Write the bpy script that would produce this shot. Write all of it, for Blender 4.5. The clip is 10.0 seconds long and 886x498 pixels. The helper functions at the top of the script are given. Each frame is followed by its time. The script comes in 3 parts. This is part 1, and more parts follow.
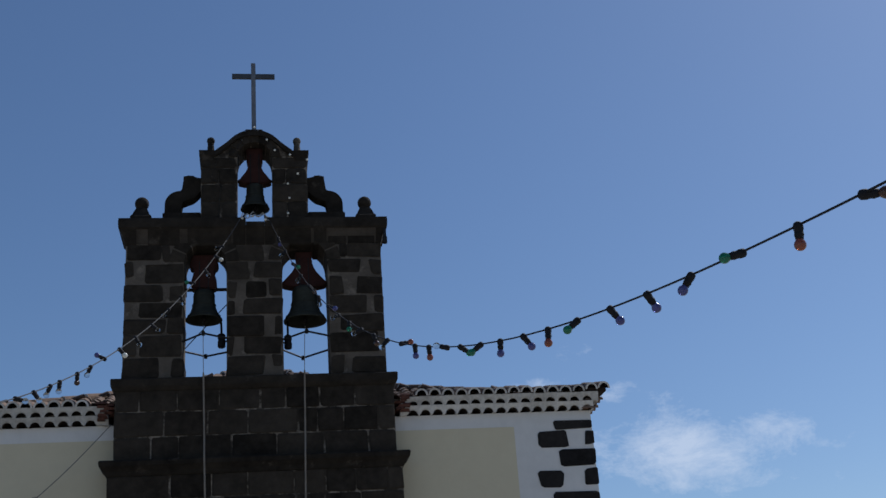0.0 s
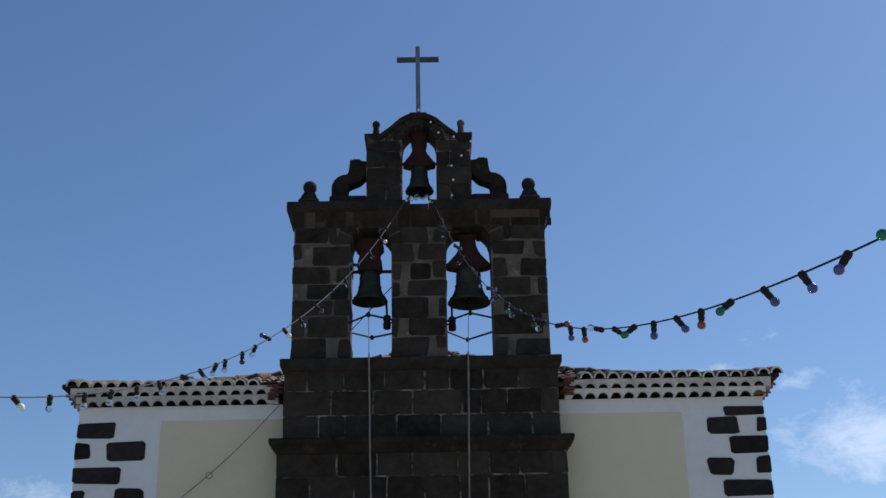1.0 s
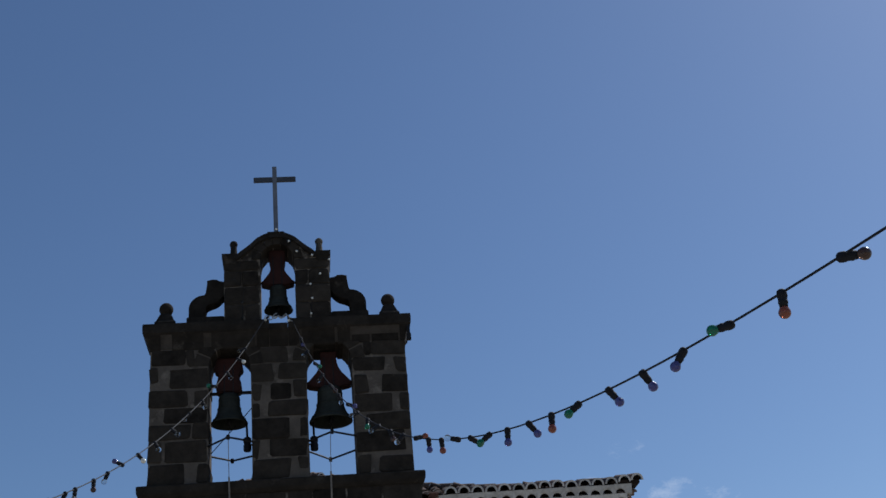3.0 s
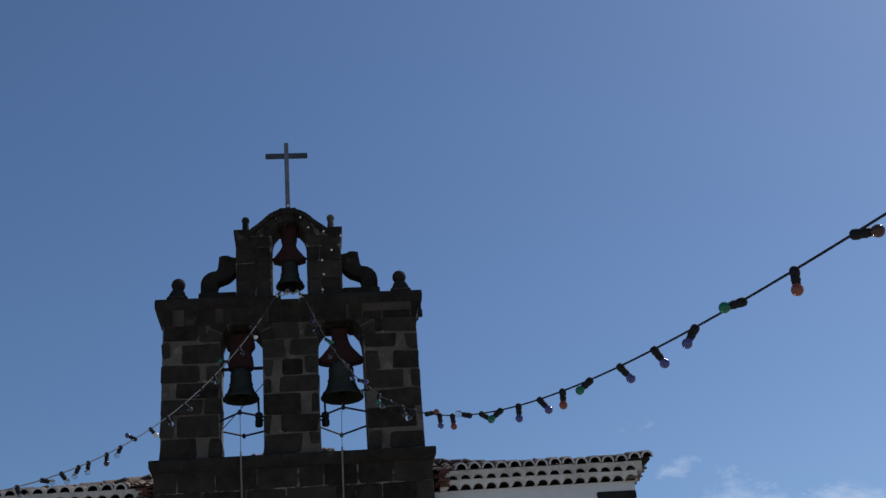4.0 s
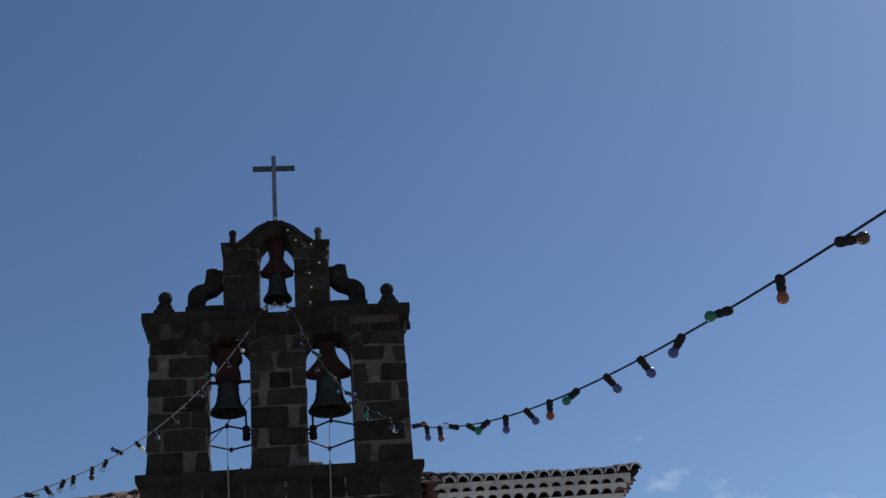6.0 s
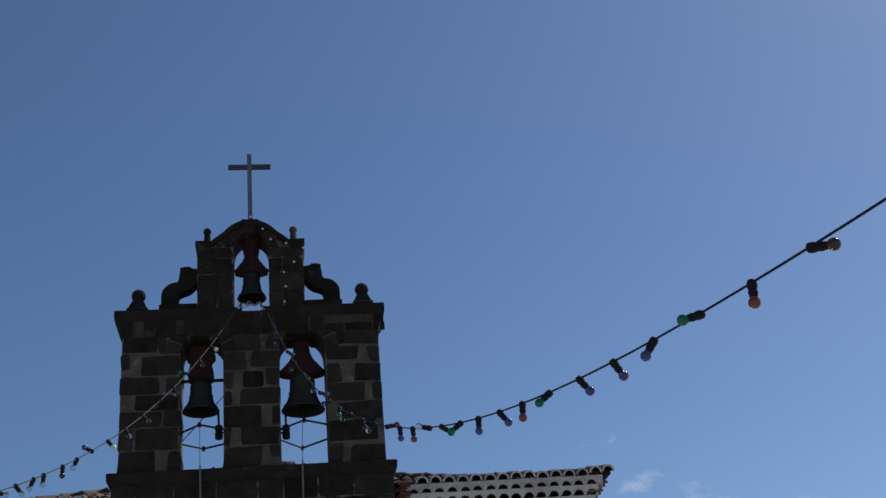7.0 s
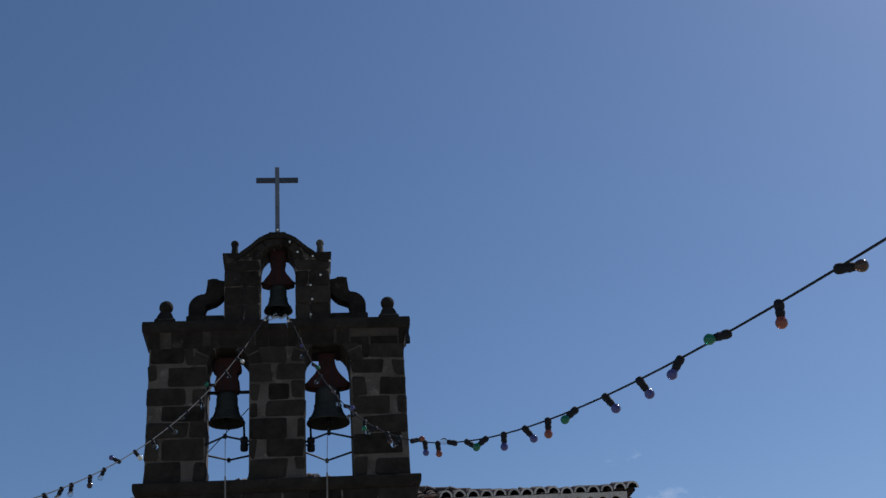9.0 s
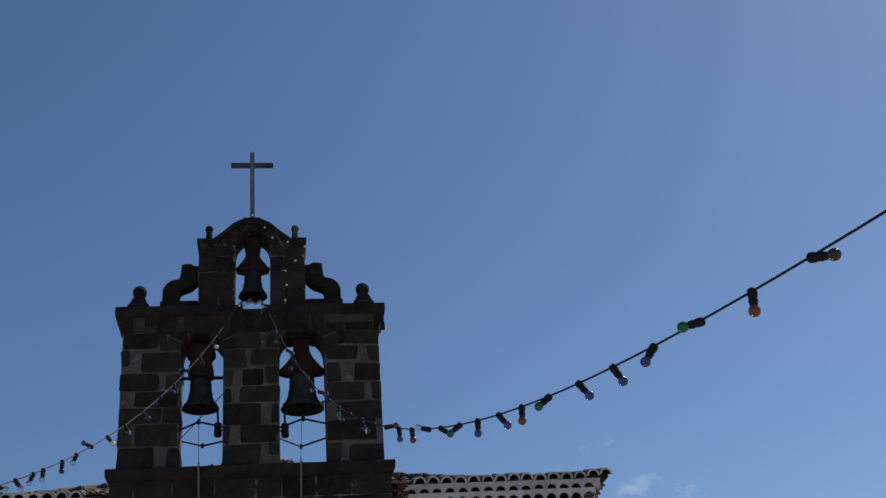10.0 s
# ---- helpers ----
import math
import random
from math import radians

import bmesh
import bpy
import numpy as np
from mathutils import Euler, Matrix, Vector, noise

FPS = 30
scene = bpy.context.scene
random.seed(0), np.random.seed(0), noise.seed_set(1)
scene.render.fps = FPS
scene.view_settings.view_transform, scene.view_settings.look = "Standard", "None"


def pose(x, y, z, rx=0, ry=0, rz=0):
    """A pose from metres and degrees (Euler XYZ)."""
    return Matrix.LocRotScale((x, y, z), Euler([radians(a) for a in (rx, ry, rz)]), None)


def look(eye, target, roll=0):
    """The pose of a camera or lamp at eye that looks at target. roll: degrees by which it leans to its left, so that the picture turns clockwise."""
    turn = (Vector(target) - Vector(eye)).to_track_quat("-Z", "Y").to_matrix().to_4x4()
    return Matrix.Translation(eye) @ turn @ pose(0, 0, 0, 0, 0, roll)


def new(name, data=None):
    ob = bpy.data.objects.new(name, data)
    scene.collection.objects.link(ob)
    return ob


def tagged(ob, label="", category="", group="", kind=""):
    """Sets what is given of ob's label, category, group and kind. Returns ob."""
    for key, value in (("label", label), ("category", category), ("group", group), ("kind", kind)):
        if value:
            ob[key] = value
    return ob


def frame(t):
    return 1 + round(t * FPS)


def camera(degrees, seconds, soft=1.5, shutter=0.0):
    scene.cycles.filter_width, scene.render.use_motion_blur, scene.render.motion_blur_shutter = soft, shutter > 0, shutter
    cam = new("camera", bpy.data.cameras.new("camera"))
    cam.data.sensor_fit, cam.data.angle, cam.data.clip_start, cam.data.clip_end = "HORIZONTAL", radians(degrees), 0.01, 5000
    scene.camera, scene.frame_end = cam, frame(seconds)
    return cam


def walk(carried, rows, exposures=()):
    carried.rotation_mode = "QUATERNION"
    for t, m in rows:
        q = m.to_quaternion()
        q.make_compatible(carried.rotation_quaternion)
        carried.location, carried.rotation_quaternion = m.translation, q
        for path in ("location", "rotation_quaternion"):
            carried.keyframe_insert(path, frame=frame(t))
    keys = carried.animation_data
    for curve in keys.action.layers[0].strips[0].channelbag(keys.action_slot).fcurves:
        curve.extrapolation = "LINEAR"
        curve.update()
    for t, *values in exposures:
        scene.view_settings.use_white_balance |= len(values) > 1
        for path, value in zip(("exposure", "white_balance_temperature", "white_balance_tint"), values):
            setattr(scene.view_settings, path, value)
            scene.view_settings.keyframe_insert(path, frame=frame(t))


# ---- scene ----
cam = camera(40.5, 10.0, 1.5)
PATH = [
    (0, (-0.009, -16.125, 2.092), (0.301, -14.294, 2.834), -4.2),
    (0.2, (0.01, -16.119, 2.097), (0.267, -14.284, 2.844), -4.03),
    (0.5, (0.058, -16.106, 2.109), (0.183, -14.259, 2.868), -3.6),
    (0.7, (0.117, -16.064, 2.109), (0.187, -14.21, 2.859), -2.4),
    (1, (0.205, -16.016, 2.109), (0.22, -14.153, 2.838), -1.1),
    (1.5, (0.272, -16.039, 2.055), (0.351, -14.215, 2.873), -2.3),
    (2, (0.295, -16.056, 2.027), (0.481, -14.255, 2.878), -5.5),
    (2.2, (0.301, -16.055, 2.023), (0.513, -14.27, 2.897), -5.8),
    (2.5, (0.306, -16.053, 2.02), (0.554, -14.285, 2.922), -5.8),
    (4, (0.296, -16.057, 2.009), (0.518, -14.269, 2.877), -5.1),
    (4.5, (0.29, -16.069, 1.99), (0.521, -14.27, 2.834), -4.8),
    (5, (0.312, -16.043, 2.001), (0.573, -14.266, 2.882), -6.2),
    (6.5, (0.321, -16.025, 2.0), (0.555, -14.248, 2.888), -5.3),
    (7, (0.324, -16.033, 2.002), (0.605, -14.261, 2.886), -5.5),
    (7.5, (0.316, -16.052, 2.003), (0.576, -14.279, 2.893), -5.4),
    (8, (0.311, -16.068, 2.007), (0.575, -14.303, 2.909), -4.9),
    (8.5, (0.301, -16.091, 2.003), (0.553, -14.326, 2.91), -4.6),
    (9, (0.305, -16.079, 2.0), (0.545, -14.312, 2.907), -4.4),
    (9.5, (0.313, -16.06, 2.007), (0.548, -14.288, 2.903), -4.4),
    (10, (0.309, -16.071, 2.003), (0.589, -14.299, 2.887), -4.6),
]
walk(cam, [(t, look(eye, target, roll)) for t, eye, target, roll in PATH], exposures=[(0.0, -0.01, 5680, 10), (0.5, 0.15, 5680, 10), (1.0, 0.36, 5680, 10), (1.5, 0.24, 5680, 10), (2.0, 0.03, 5680, 10), (2.5, -0.02, 5680, 10), (5.0, -0.02, 5680, 10), (7.0, -0.07, 5680, 10), (10.0, -0.07, 5680, 10)])

GROUND = 0.4          # the plaza's level; the bell gable's axis is x = 0, its front y = 0
R = random.Random(7)

# ---- world, sun ----
SUN_AZ, SUN_EL = radians(60), radians(47)      # azimuth from +y towards +x: behind the church, to its right
world = bpy.data.worlds.new("world")
scene.world = world
world.use_nodes = True
wt = world.node_tree
wt.nodes.clear()


def wnode(kind, **values):
    n = wt.nodes.new(kind)
    for key, value in values.items():
        if key in n.inputs:
            n.inputs[key].default_value = value
    return n


sky = wnode("ShaderNodeTexSky")
sky.sky_type, sky.sun_disc = "NISHITA", False
sky.sun_elevation, sky.sun_rotation = SUN_EL, SUN_AZ
sky.air_density, sky.dust_density, sky.ozone_density = 1.0, 0.58, 3.6
coord = wnode("ShaderNodeTexCoord")
stretch = wnode("ShaderNodeMapping")
stretch.inputs["Scale"].default_value = (8.0, 8.0, 15.0)
stretch.inputs["Location"].default_value = (0.35, 0.0, 0.6)
puffs = wnode("ShaderNodeTexNoise", Scale=2.2, Detail=9.0, Roughness=0.70, Distortion=0.25)
split = wnode("ShaderNodeSeparateXYZ")
low = wnode("ShaderNodeMapRange")       # the cloud thickens towards the horizon
low.interpolation_type = "SMOOTHSTEP"
for key, value in (("From Min", 0.15), ("From Max", 0.0), ("To Min", 0.0), ("To Max", 0.30)):
    low.inputs[key].default_value = value
contrast = wnode("ShaderNodeMapRange")
for key, value in (("From Min", 0.25), ("From Max", 0.75), ("To Min", 0.05), ("To Max", 0.95)):
    contrast.inputs[key].default_value = value
add = wnode("ShaderNodeMath")
dense = wnode("ShaderNodeMapRange")
for key, value in (("From Min", 0.89), ("From Max", 1.43), ("To Min", 0.0), ("To Max", 0.72)):
    dense.inputs[key].default_value = value
mix = wnode("ShaderNodeMix")
mix.data_type = "RGBA"
mix.inputs[7].default_value = (8.5, 9.0, 9.8, 1)
back = wnode("ShaderNodeBackground", Strength=0.074)
wout = wnode("ShaderNodeOutputWorld")
for a, b in ((coord.outputs["Generated"], stretch.inputs["Vector"]), (stretch.outputs["Vector"], puffs.inputs["Vector"]),
             (coord.outputs["Generated"], split.inputs[0]), (split.outputs["Z"], low.inputs["Value"]),
             (puffs.outputs["Fac"], contrast.inputs["Value"]), (contrast.outputs["Result"], add.inputs[0]), (low.outputs["Result"], add.inputs[1]),
             (dense.outputs["Result"], mix.inputs["Factor"]), (sky.outputs["Color"], mix.inputs[6]), (mix.outputs[2], back.inputs["Color"]),
             (back.outputs[0], wout.inputs["Surface"])):
    wt.links.new(a, b)
# one loose bank beyond the church's corner, thin wisps over it and a fainter bank on the other side:
# the way to its middle (x, z), half its width and height, weight
total = add.outputs[0]
for cx, cz, wide, tall, weight in ((0.318, 0.203, 0.115, 0.056, 0.58), (0.40, 0.180, 0.11, 0.055, 0.46), (0.287, 0.247, 0.036, 0.014, 0.46), (0.224, 0.257, 0.045, 0.013, 0.62),
                                   (0.293, 0.288, 0.05, 0.018, 0.18), (0.255, 0.273, 0.04, 0.018, 0.18), (-0.33, 0.155, 0.13, 0.05, 0.55)):
    place = wnode("ShaderNodeMapping")
    place.inputs["Scale"].default_value = (1 / wide, 0, 1 / tall)
    place.inputs["Location"].default_value = (-cx / wide, 0, -cz / tall)
    wt.links.new(coord.outputs["Generated"], place.inputs["Vector"])
    off = wnode("ShaderNodeVectorMath")
    off.operation = "LENGTH"
    wt.links.new(place.outputs[0], off.inputs[0])
    fade = wnode("ShaderNodeMapRange")
    fade.interpolation_type = "SMOOTHSTEP"
    for key, value in (("From Min", 1.15), ("From Max", 0.1), ("To Min", 0.0), ("To Max", weight)):
        fade.inputs[key].default_value = value
    wt.links.new(off.outputs["Value"], fade.inputs["Value"])
    summed = wnode("ShaderNodeMath")
    wt.links.new(total, summed.inputs[0])
    wt.links.new(fade.outputs["Result"], summed.inputs[1])
    total = summed.outputs[0]
wt.links.new(total, dense.inputs["Value"])

sun = new("sun", bpy.data.lights.new("sun", "SUN"))
sun.data.energy, sun.data.angle, sun.data.color = 3.8, radians(0.53), (1.0, 0.94, 0.86)
sun_from = Vector((math.sin(SUN_AZ) * math.cos(SUN_EL), math.cos(SUN_AZ) * math.cos(SUN_EL), math.sin(SUN_EL)))
sun.matrix_world = look(sun_from * 60, (0, 0, 0))


# ---- materials ----
def material(name, dark, light, rough=0.8, metal=0.0, grain=18.0, big=1.6, bump=0.25, bump_size=40.0, each=0.0, stain=None, stain_at=0.62, through_light=0.0, ior=1.45, gloss=0.5):
    """A surface that varies at two scales between two colours, with fine relief; each: how much pieces differ; stain: a third colour in blotches."""
    m = bpy.data.materials.new(name)
    m.use_nodes = True
    t = m.node_tree
    b = t.nodes["Principled BSDF"]
    b.inputs["Roughness"].default_value, b.inputs["Metallic"].default_value = rough, metal
    b.inputs["Transmission Weight"].default_value, b.inputs["IOR"].default_value = through_light, ior
    b.inputs["Specular IOR Level"].default_value = gloss
    tc = t.nodes.new("ShaderNodeTexCoord")
    info = t.nodes.new("ShaderNodeObjectInfo")
    shift = t.nodes.new("ShaderNodeVectorMath")
    shift.operation = "MULTIPLY_ADD"
    shift.inputs[1].default_value = (1, 1, 1)
    far = t.nodes.new("ShaderNodeVectorMath")
    far.operation = "SCALE"
    far.inputs["Scale"].default_value = 37.0
    t.links.new(info.outputs["Random"], far.inputs[0])
    t.links.new(tc.outputs["Object"], shift.inputs[0])
    t.links.new(far.outputs[0], shift.inputs[2])
    n1, n2, n3 = (t.nodes.new("ShaderNodeTexNoise") for _ in range(3))
    for n, scale, detail in ((n1, grain, 6.0), (n2, big, 4.0), (n3, bump_size, 5.0)):
        n.inputs["Scale"].default_value, n.inputs["Detail"].default_value, n.inputs["Roughness"].default_value = scale, detail, 0.62
        t.links.new(shift.outputs[0], n.inputs["Vector"])
    half = t.nodes.new("ShaderNodeMath")
    half.operation = "MULTIPLY_ADD"
    half.inputs[1].default_value = 0.6
    t.links.new(n1.outputs["Fac"], half.inputs[0])
    part2 = t.nodes.new("ShaderNodeMath")
    part2.operation = "MULTIPLY_ADD"
    part2.inputs[1].default_value, part2.inputs[2].default_value = 0.7, -0.15 - each / 2
    t.links.new(n2.outputs["Fac"], part2.inputs[0])
    t.links.new(part2.outputs[0], half.inputs[2])
    own = t.nodes.new("ShaderNodeMath")
    own.operation = "MULTIPLY_ADD"
    own.inputs[1].default_value = each
    t.links.new(info.outputs["Random"], own.inputs[0])
    t.links.new(half.outputs[0], own.inputs[2])
    ramp = t.nodes.new("ShaderNodeValToRGB")
    ramp.color_ramp.elements[0].position, ramp.color_ramp.elements[1].position = 0.25, 0.75
    ramp.color_ramp.elements[0].color, ramp.color_ramp.elements[1].color = (*dark, 1), (*light, 1)
    t.links.new(own.outputs[0], ramp.inputs["Fac"])
    out = ramp.outputs["Color"]
    if stain:
        n4 = t.nodes.new("ShaderNodeTexNoise")
        n4.inputs["Scale"].default_value, n4.inputs["Detail"].default_value, n4.inputs["Roughness"].default_value = big * 2.3, 8.0, 0.7
        t.links.new(shift.outputs[0], n4.inputs["Vector"])
        edge = t.nodes.new("ShaderNodeMapRange")
        edge.inputs["From Min"].default_value, edge.inputs["From Max"].default_value = stain_at, stain_at + 0.12
        t.links.new(n4.outputs["Fac"], edge.inputs["Value"])
        mx = t.nodes.new("ShaderNodeMix")
        mx.data_type = "RGBA"
        mx.inputs[7].default_value = (*stain, 1)
        t.links.new(edge.outputs["Result"], mx.inputs["Factor"])
        t.links.new(out, mx.inputs[6])
        out = mx.outputs[2]
    t.links.new(out, b.inputs["Base Color"])
    bp = t.nodes.new("ShaderNodeBump")
    bp.inputs["Strength"].default_value, bp.inputs["Distance"].default_value = bump, 0.02
    t.links.new(n3.outputs["Fac"], bp.inputs["Height"])
    t.links.new(bp.outputs["Normal"], b.inputs["Normal"])
    return m


BASALT = material("basalt", (0.0150, 0.0123, 0.0094), (0.0530, 0.0434, 0.0334), 0.95, grain=9, big=2.0, bump=0.9, bump_size=22, each=0.30, stain=(0.070, 0.057, 0.044), stain_at=0.66, gloss=0.12)
CARVED = material("carved_basalt", (0.0100, 0.0083, 0.0065), (0.0400, 0.0332, 0.0260), 0.95, grain=8, big=1.8, bump=0.8, bump_size=20, each=0.1, stain=(0.062, 0.052, 0.041), stain_at=0.58, gloss=0.12)
LICHEN = material("lichened_basalt", (0.050, 0.043, 0.034), (0.15, 0.132, 0.105), 0.95, grain=16, big=4.0, bump=0.8, bump_size=24, stain=(0.026, 0.021, 0.016), stain_at=0.56, gloss=0.12)
MORTAR = material("lime_mortar", (0.045, 0.0375, 0.0295), (0.155, 0.130, 0.103), 0.95, grain=5, big=1.6, bump=0.8, bump_size=26, stain=(0.190, 0.160, 0.126), stain_at=0.54, gloss=0.12)
DARK_MORTAR = material("dark_mortar", (0.018, 0.0148, 0.0114), (0.065, 0.054, 0.042), 0.95, grain=5, big=1.7, bump=0.5, bump_size=30, stain=(0.24, 0.203, 0.160), stain_at=0.47, gloss=0.12)
OLD_MORTAR = material("weathered_mortar", (0.026, 0.0215, 0.017), (0.085, 0.071, 0.057), 0.95, grain=6, big=2.4, bump=0.7, bump_size=26, gloss=0.12)
# clay darkened past its own tone: paints the shade inside the tile mouths
SHADE_CLAY = material("shade_clay", (0.012, 0.009, 0.007), (0.045, 0.031, 0.023), 0.95, grain=20, big=3.0, bump=0.5, bump_size=45, gloss=0.15)
WHITE = material("whitewash", (0.61, 0.59, 0.555), (0.73, 0.705, 0.665), 0.9, grain=7, big=0.7, bump=0.2, bump_size=16, stain=(0.55, 0.55, 0.53), stain_at=0.72)
BEIGE = material("ochre_paint", (0.575, 0.505, 0.35), (0.635, 0.562, 0.395), 0.9, grain=6, big=0.6, bump=0.15, bump_size=16, stain=(0.50, 0.45, 0.34), stain_at=0.72)
WASHED = material("whitewashed_tile", (0.30, 0.28, 0.25), (0.64, 0.615, 0.57), 0.9, grain=22, big=3.0, bump=0.4, bump_size=45, each=0.25, stain=(0.26, 0.20, 0.16), stain_at=0.66)
TILE = material("clay_tile", (0.060, 0.039, 0.028), (0.20, 0.128, 0.085), 0.9, grain=20, big=2.2, bump=0.5, bump_size=45, each=0.45, stain=(0.16, 0.15, 0.13), stain_at=0.56)
BRICK = material("broken_brick", (0.05, 0.022, 0.016), (0.15, 0.06, 0.04), 0.95, grain=18, big=5.0, bump=0.8, bump_size=30)
QUOIN = material("quoin_basalt", (0.012, 0.011, 0.0105), (0.034, 0.031, 0.029), 0.9, grain=16, big=3.0, bump=0.7, bump_size=26, each=0.2, gloss=0.15)
BRONZE = material("aged_bronze", (0.014, 0.015, 0.012), (0.042, 0.045, 0.036), 0.75, metal=0.0, grain=10, big=3.0, bump=0.2, bump_size=50, stain=(0.045, 0.062, 0.048), stain_at=0.60, gloss=0.2)
WOOD = material("red_brown_wood", (0.018, 0.007, 0.0055), (0.050, 0.017, 0.0125), 0.8, grain=16, big=3.0, bump=0.4, bump_size=40, gloss=0.25)
IRON = material("black_iron", (0.012, 0.012, 0.013), (0.03, 0.028, 0.026), 0.6, metal=0.7, grain=30, big=5.0, bump=0.3, bump_size=60, stain=(0.06, 0.03, 0.02), stain_at=0.68)
GREY_METAL = material("weathered_grey_paint", (0.09, 0.10, 0.12), (0.17, 0.18, 0.20), 0.6, metal=0.0, grain=14, big=2.0, bump=0.3, bump_size=50, stain=(0.11, 0.08, 0.06), stain_at=0.66)
DARK_PAINT = material("dark_grey_paint", (0.030, 0.033, 0.040), (0.060, 0.064, 0.073), 0.6, grain=14, big=2.0, bump=0.3, bump_size=50, stain=(0.07, 0.05, 0.04), stain_at=0.68)
ROPE = material("bell_rope", (0.18, 0.155, 0.125), (0.32, 0.275, 0.225), 0.95, grain=60, big=6.0, bump=0.8, bump_size=120)
RUBBER = material("black_rubber", (0.008, 0.008, 0.010), (0.02, 0.02, 0.023), 0.75, grain=30, big=6.0, bump=0.1, gloss=0.25)
OLD_RUBBER = material("weathered_rubber", (0.030, 0.029, 0.028), (0.085, 0.082, 0.078), 0.85, grain=30, big=6.0, bump=0.1)
PAVING = material("stone_paving", (0.27, 0.245, 0.20), (0.40, 0.365, 0.305), 0.9, grain=4, big=0.4, bump=0.3, bump_size=12)
PALE_WIRE = material("pale_wire", (0.28, 0.27, 0.25), (0.42, 0.41, 0.38), 0.6, grain=30, big=6.0, bump=0.1)
WIRE = material("grey_wire", (0.10, 0.10, 0.10), (0.16, 0.16, 0.16), 0.7, grain=30, big=6.0, bump=0.1)
BULB_GLASS = {
    "orange": material("orange_bulb_glass", (0.20, 0.052, 0.028), (0.30, 0.088, 0.047), 0.12, grain=30, big=9, bump=0.03, through_light=0.3),
    "green": material("green_bulb_glass", (0.012, 0.13, 0.065), (0.02, 0.20, 0.10), 0.12, grain=30, big=9, bump=0.03, through_light=0.3),
    "blue": material("violet_blue_bulb_glass", (0.06, 0.06, 0.19), (0.10, 0.10, 0.28), 0.12, grain=30, big=9, bump=0.03, through_light=0.3),
    "amber": material("dark_amber_bulb_glass", (0.05, 0.025, 0.017), (0.10, 0.05, 0.03), 0.12, grain=30, big=9, bump=0.03, through_light=0.3),
    "clear": material("milky_bulb_glass", (0.72, 0.72, 0.70), (0.85, 0.85, 0.82), 0.04, grain=30, big=9, bump=0.02, through_light=0.97, ior=1.05)}
MILKY = material("white_bulb_glass", (0.6, 0.59, 0.52), (0.75, 0.74, 0.66), 0.15, grain=30, big=9, bump=0.03)


# ---- mesh helpers ----
def mesh_object(name, bm, mat, parent=None, label="", smooth=False):
    me = bpy.data.meshes.new(name)
    bmesh.ops.recalc_face_normals(bm, faces=bm.faces[:])
    bm.to_mesh(me)
    bm.free()
    me.materials.append(mat)
    if smooth:
        for p in me.polygons:
            p.use_smooth = True
    ob = new(name, me)
    if parent:
        ob.parent = parent
    if label:
        ob["label"] = label
    return ob


def part(name, bm, mat, parent, label="", smooth=False):
    return mesh_object(name, bm, mat, parent, label, smooth)


def thing(name, place, label, category, group="", kind=""):
    ob = new(name)
    ob.location = place
    ob.empty_display_size = 0.2
    return tagged(ob, label, category, group, kind)


def stack(bm, rects):
    """A solid of rectangles (x0, x1, y0, y1, z) lofted upward."""
    loops = [[bm.verts.new(p) for p in ((x0, y0, z), (x1, y0, z), (x1, y1, z), (x0, y1, z))] for x0, x1, y0, y1, z in rects]
    for a, b in zip(loops, loops[1:]):
        for i in range(4):
            bm.faces.new((a[i], a[(i + 1) % 4], b[(i + 1) % 4], b[i]))
    bm.faces.new(loops[0][::-1])
    bm.faces.new(loops[-1])
    return bm


def box(x0, x1, y0, y1, z0, z1, bevel=0.0):
    bm = stack(bmesh.new(), [(x0, x1, y0, y1, z0), (x0, x1, y0, y1, z1)])
    if bevel:
        bmesh.ops.bevel(bm, geom=bm.edges[:], offset=bevel, segments=2, affect="EDGES")
    return bm


def plate(points, y0, y1, bevel=0.0, segments=2):
    """A closed outline of (x, z) points, thick from y0 to y1."""
    bm = bmesh.new()
    a = [bm.verts.new((x, y0, z)) for x, z in points]
    b = [bm.verts.new((x, y1, z)) for x, z in points]
    n = len(points)
    front, rear = bm.faces.new(a), bm.faces.new(b[::-1])
    for i in range(n):
        bm.faces.new((a[i], b[i], b[(i + 1) % n], a[(i + 1) % n]))
    if bevel:
        bmesh.ops.bevel(bm, geom=list(front.edges) + list(rear.edges), offset=bevel, segments=segments, affect="EDGES", clamp_overlap=True)
    return bm


def lathe(profile, steps=32, at=(0, 0, 0), bm=None):
    """Turns a profile of (r, z) round the z axis."""
    bm = bm or bmesh.new()
    rings = []
    for r, z in profile:
        if r < 1e-5:
            rings.append([bm.verts.new((at[0], at[1], at[2] + z))])
        else:
            rings.append([bm.verts.new((at[0] + r * math.cos(2 * math.pi * i / steps), at[1] + r * math.sin(2 * math.pi * i / steps), at[2] + z)) for i in range(steps)])
    for a, b in zip(rings, rings[1:]):
        for i in range(steps):
            j = (i + 1) % steps
            if len(a) == 1 and len(b) > 1:
                bm.faces.new((a[0], b[i], b[j]))
            elif len(b) == 1 and len(a) > 1:
                bm.faces.new((a[i], a[j], b[0]))
            elif len(a) > 1:
                bm.faces.new((a[i], a[j], b[j], b[i]))
    return bm


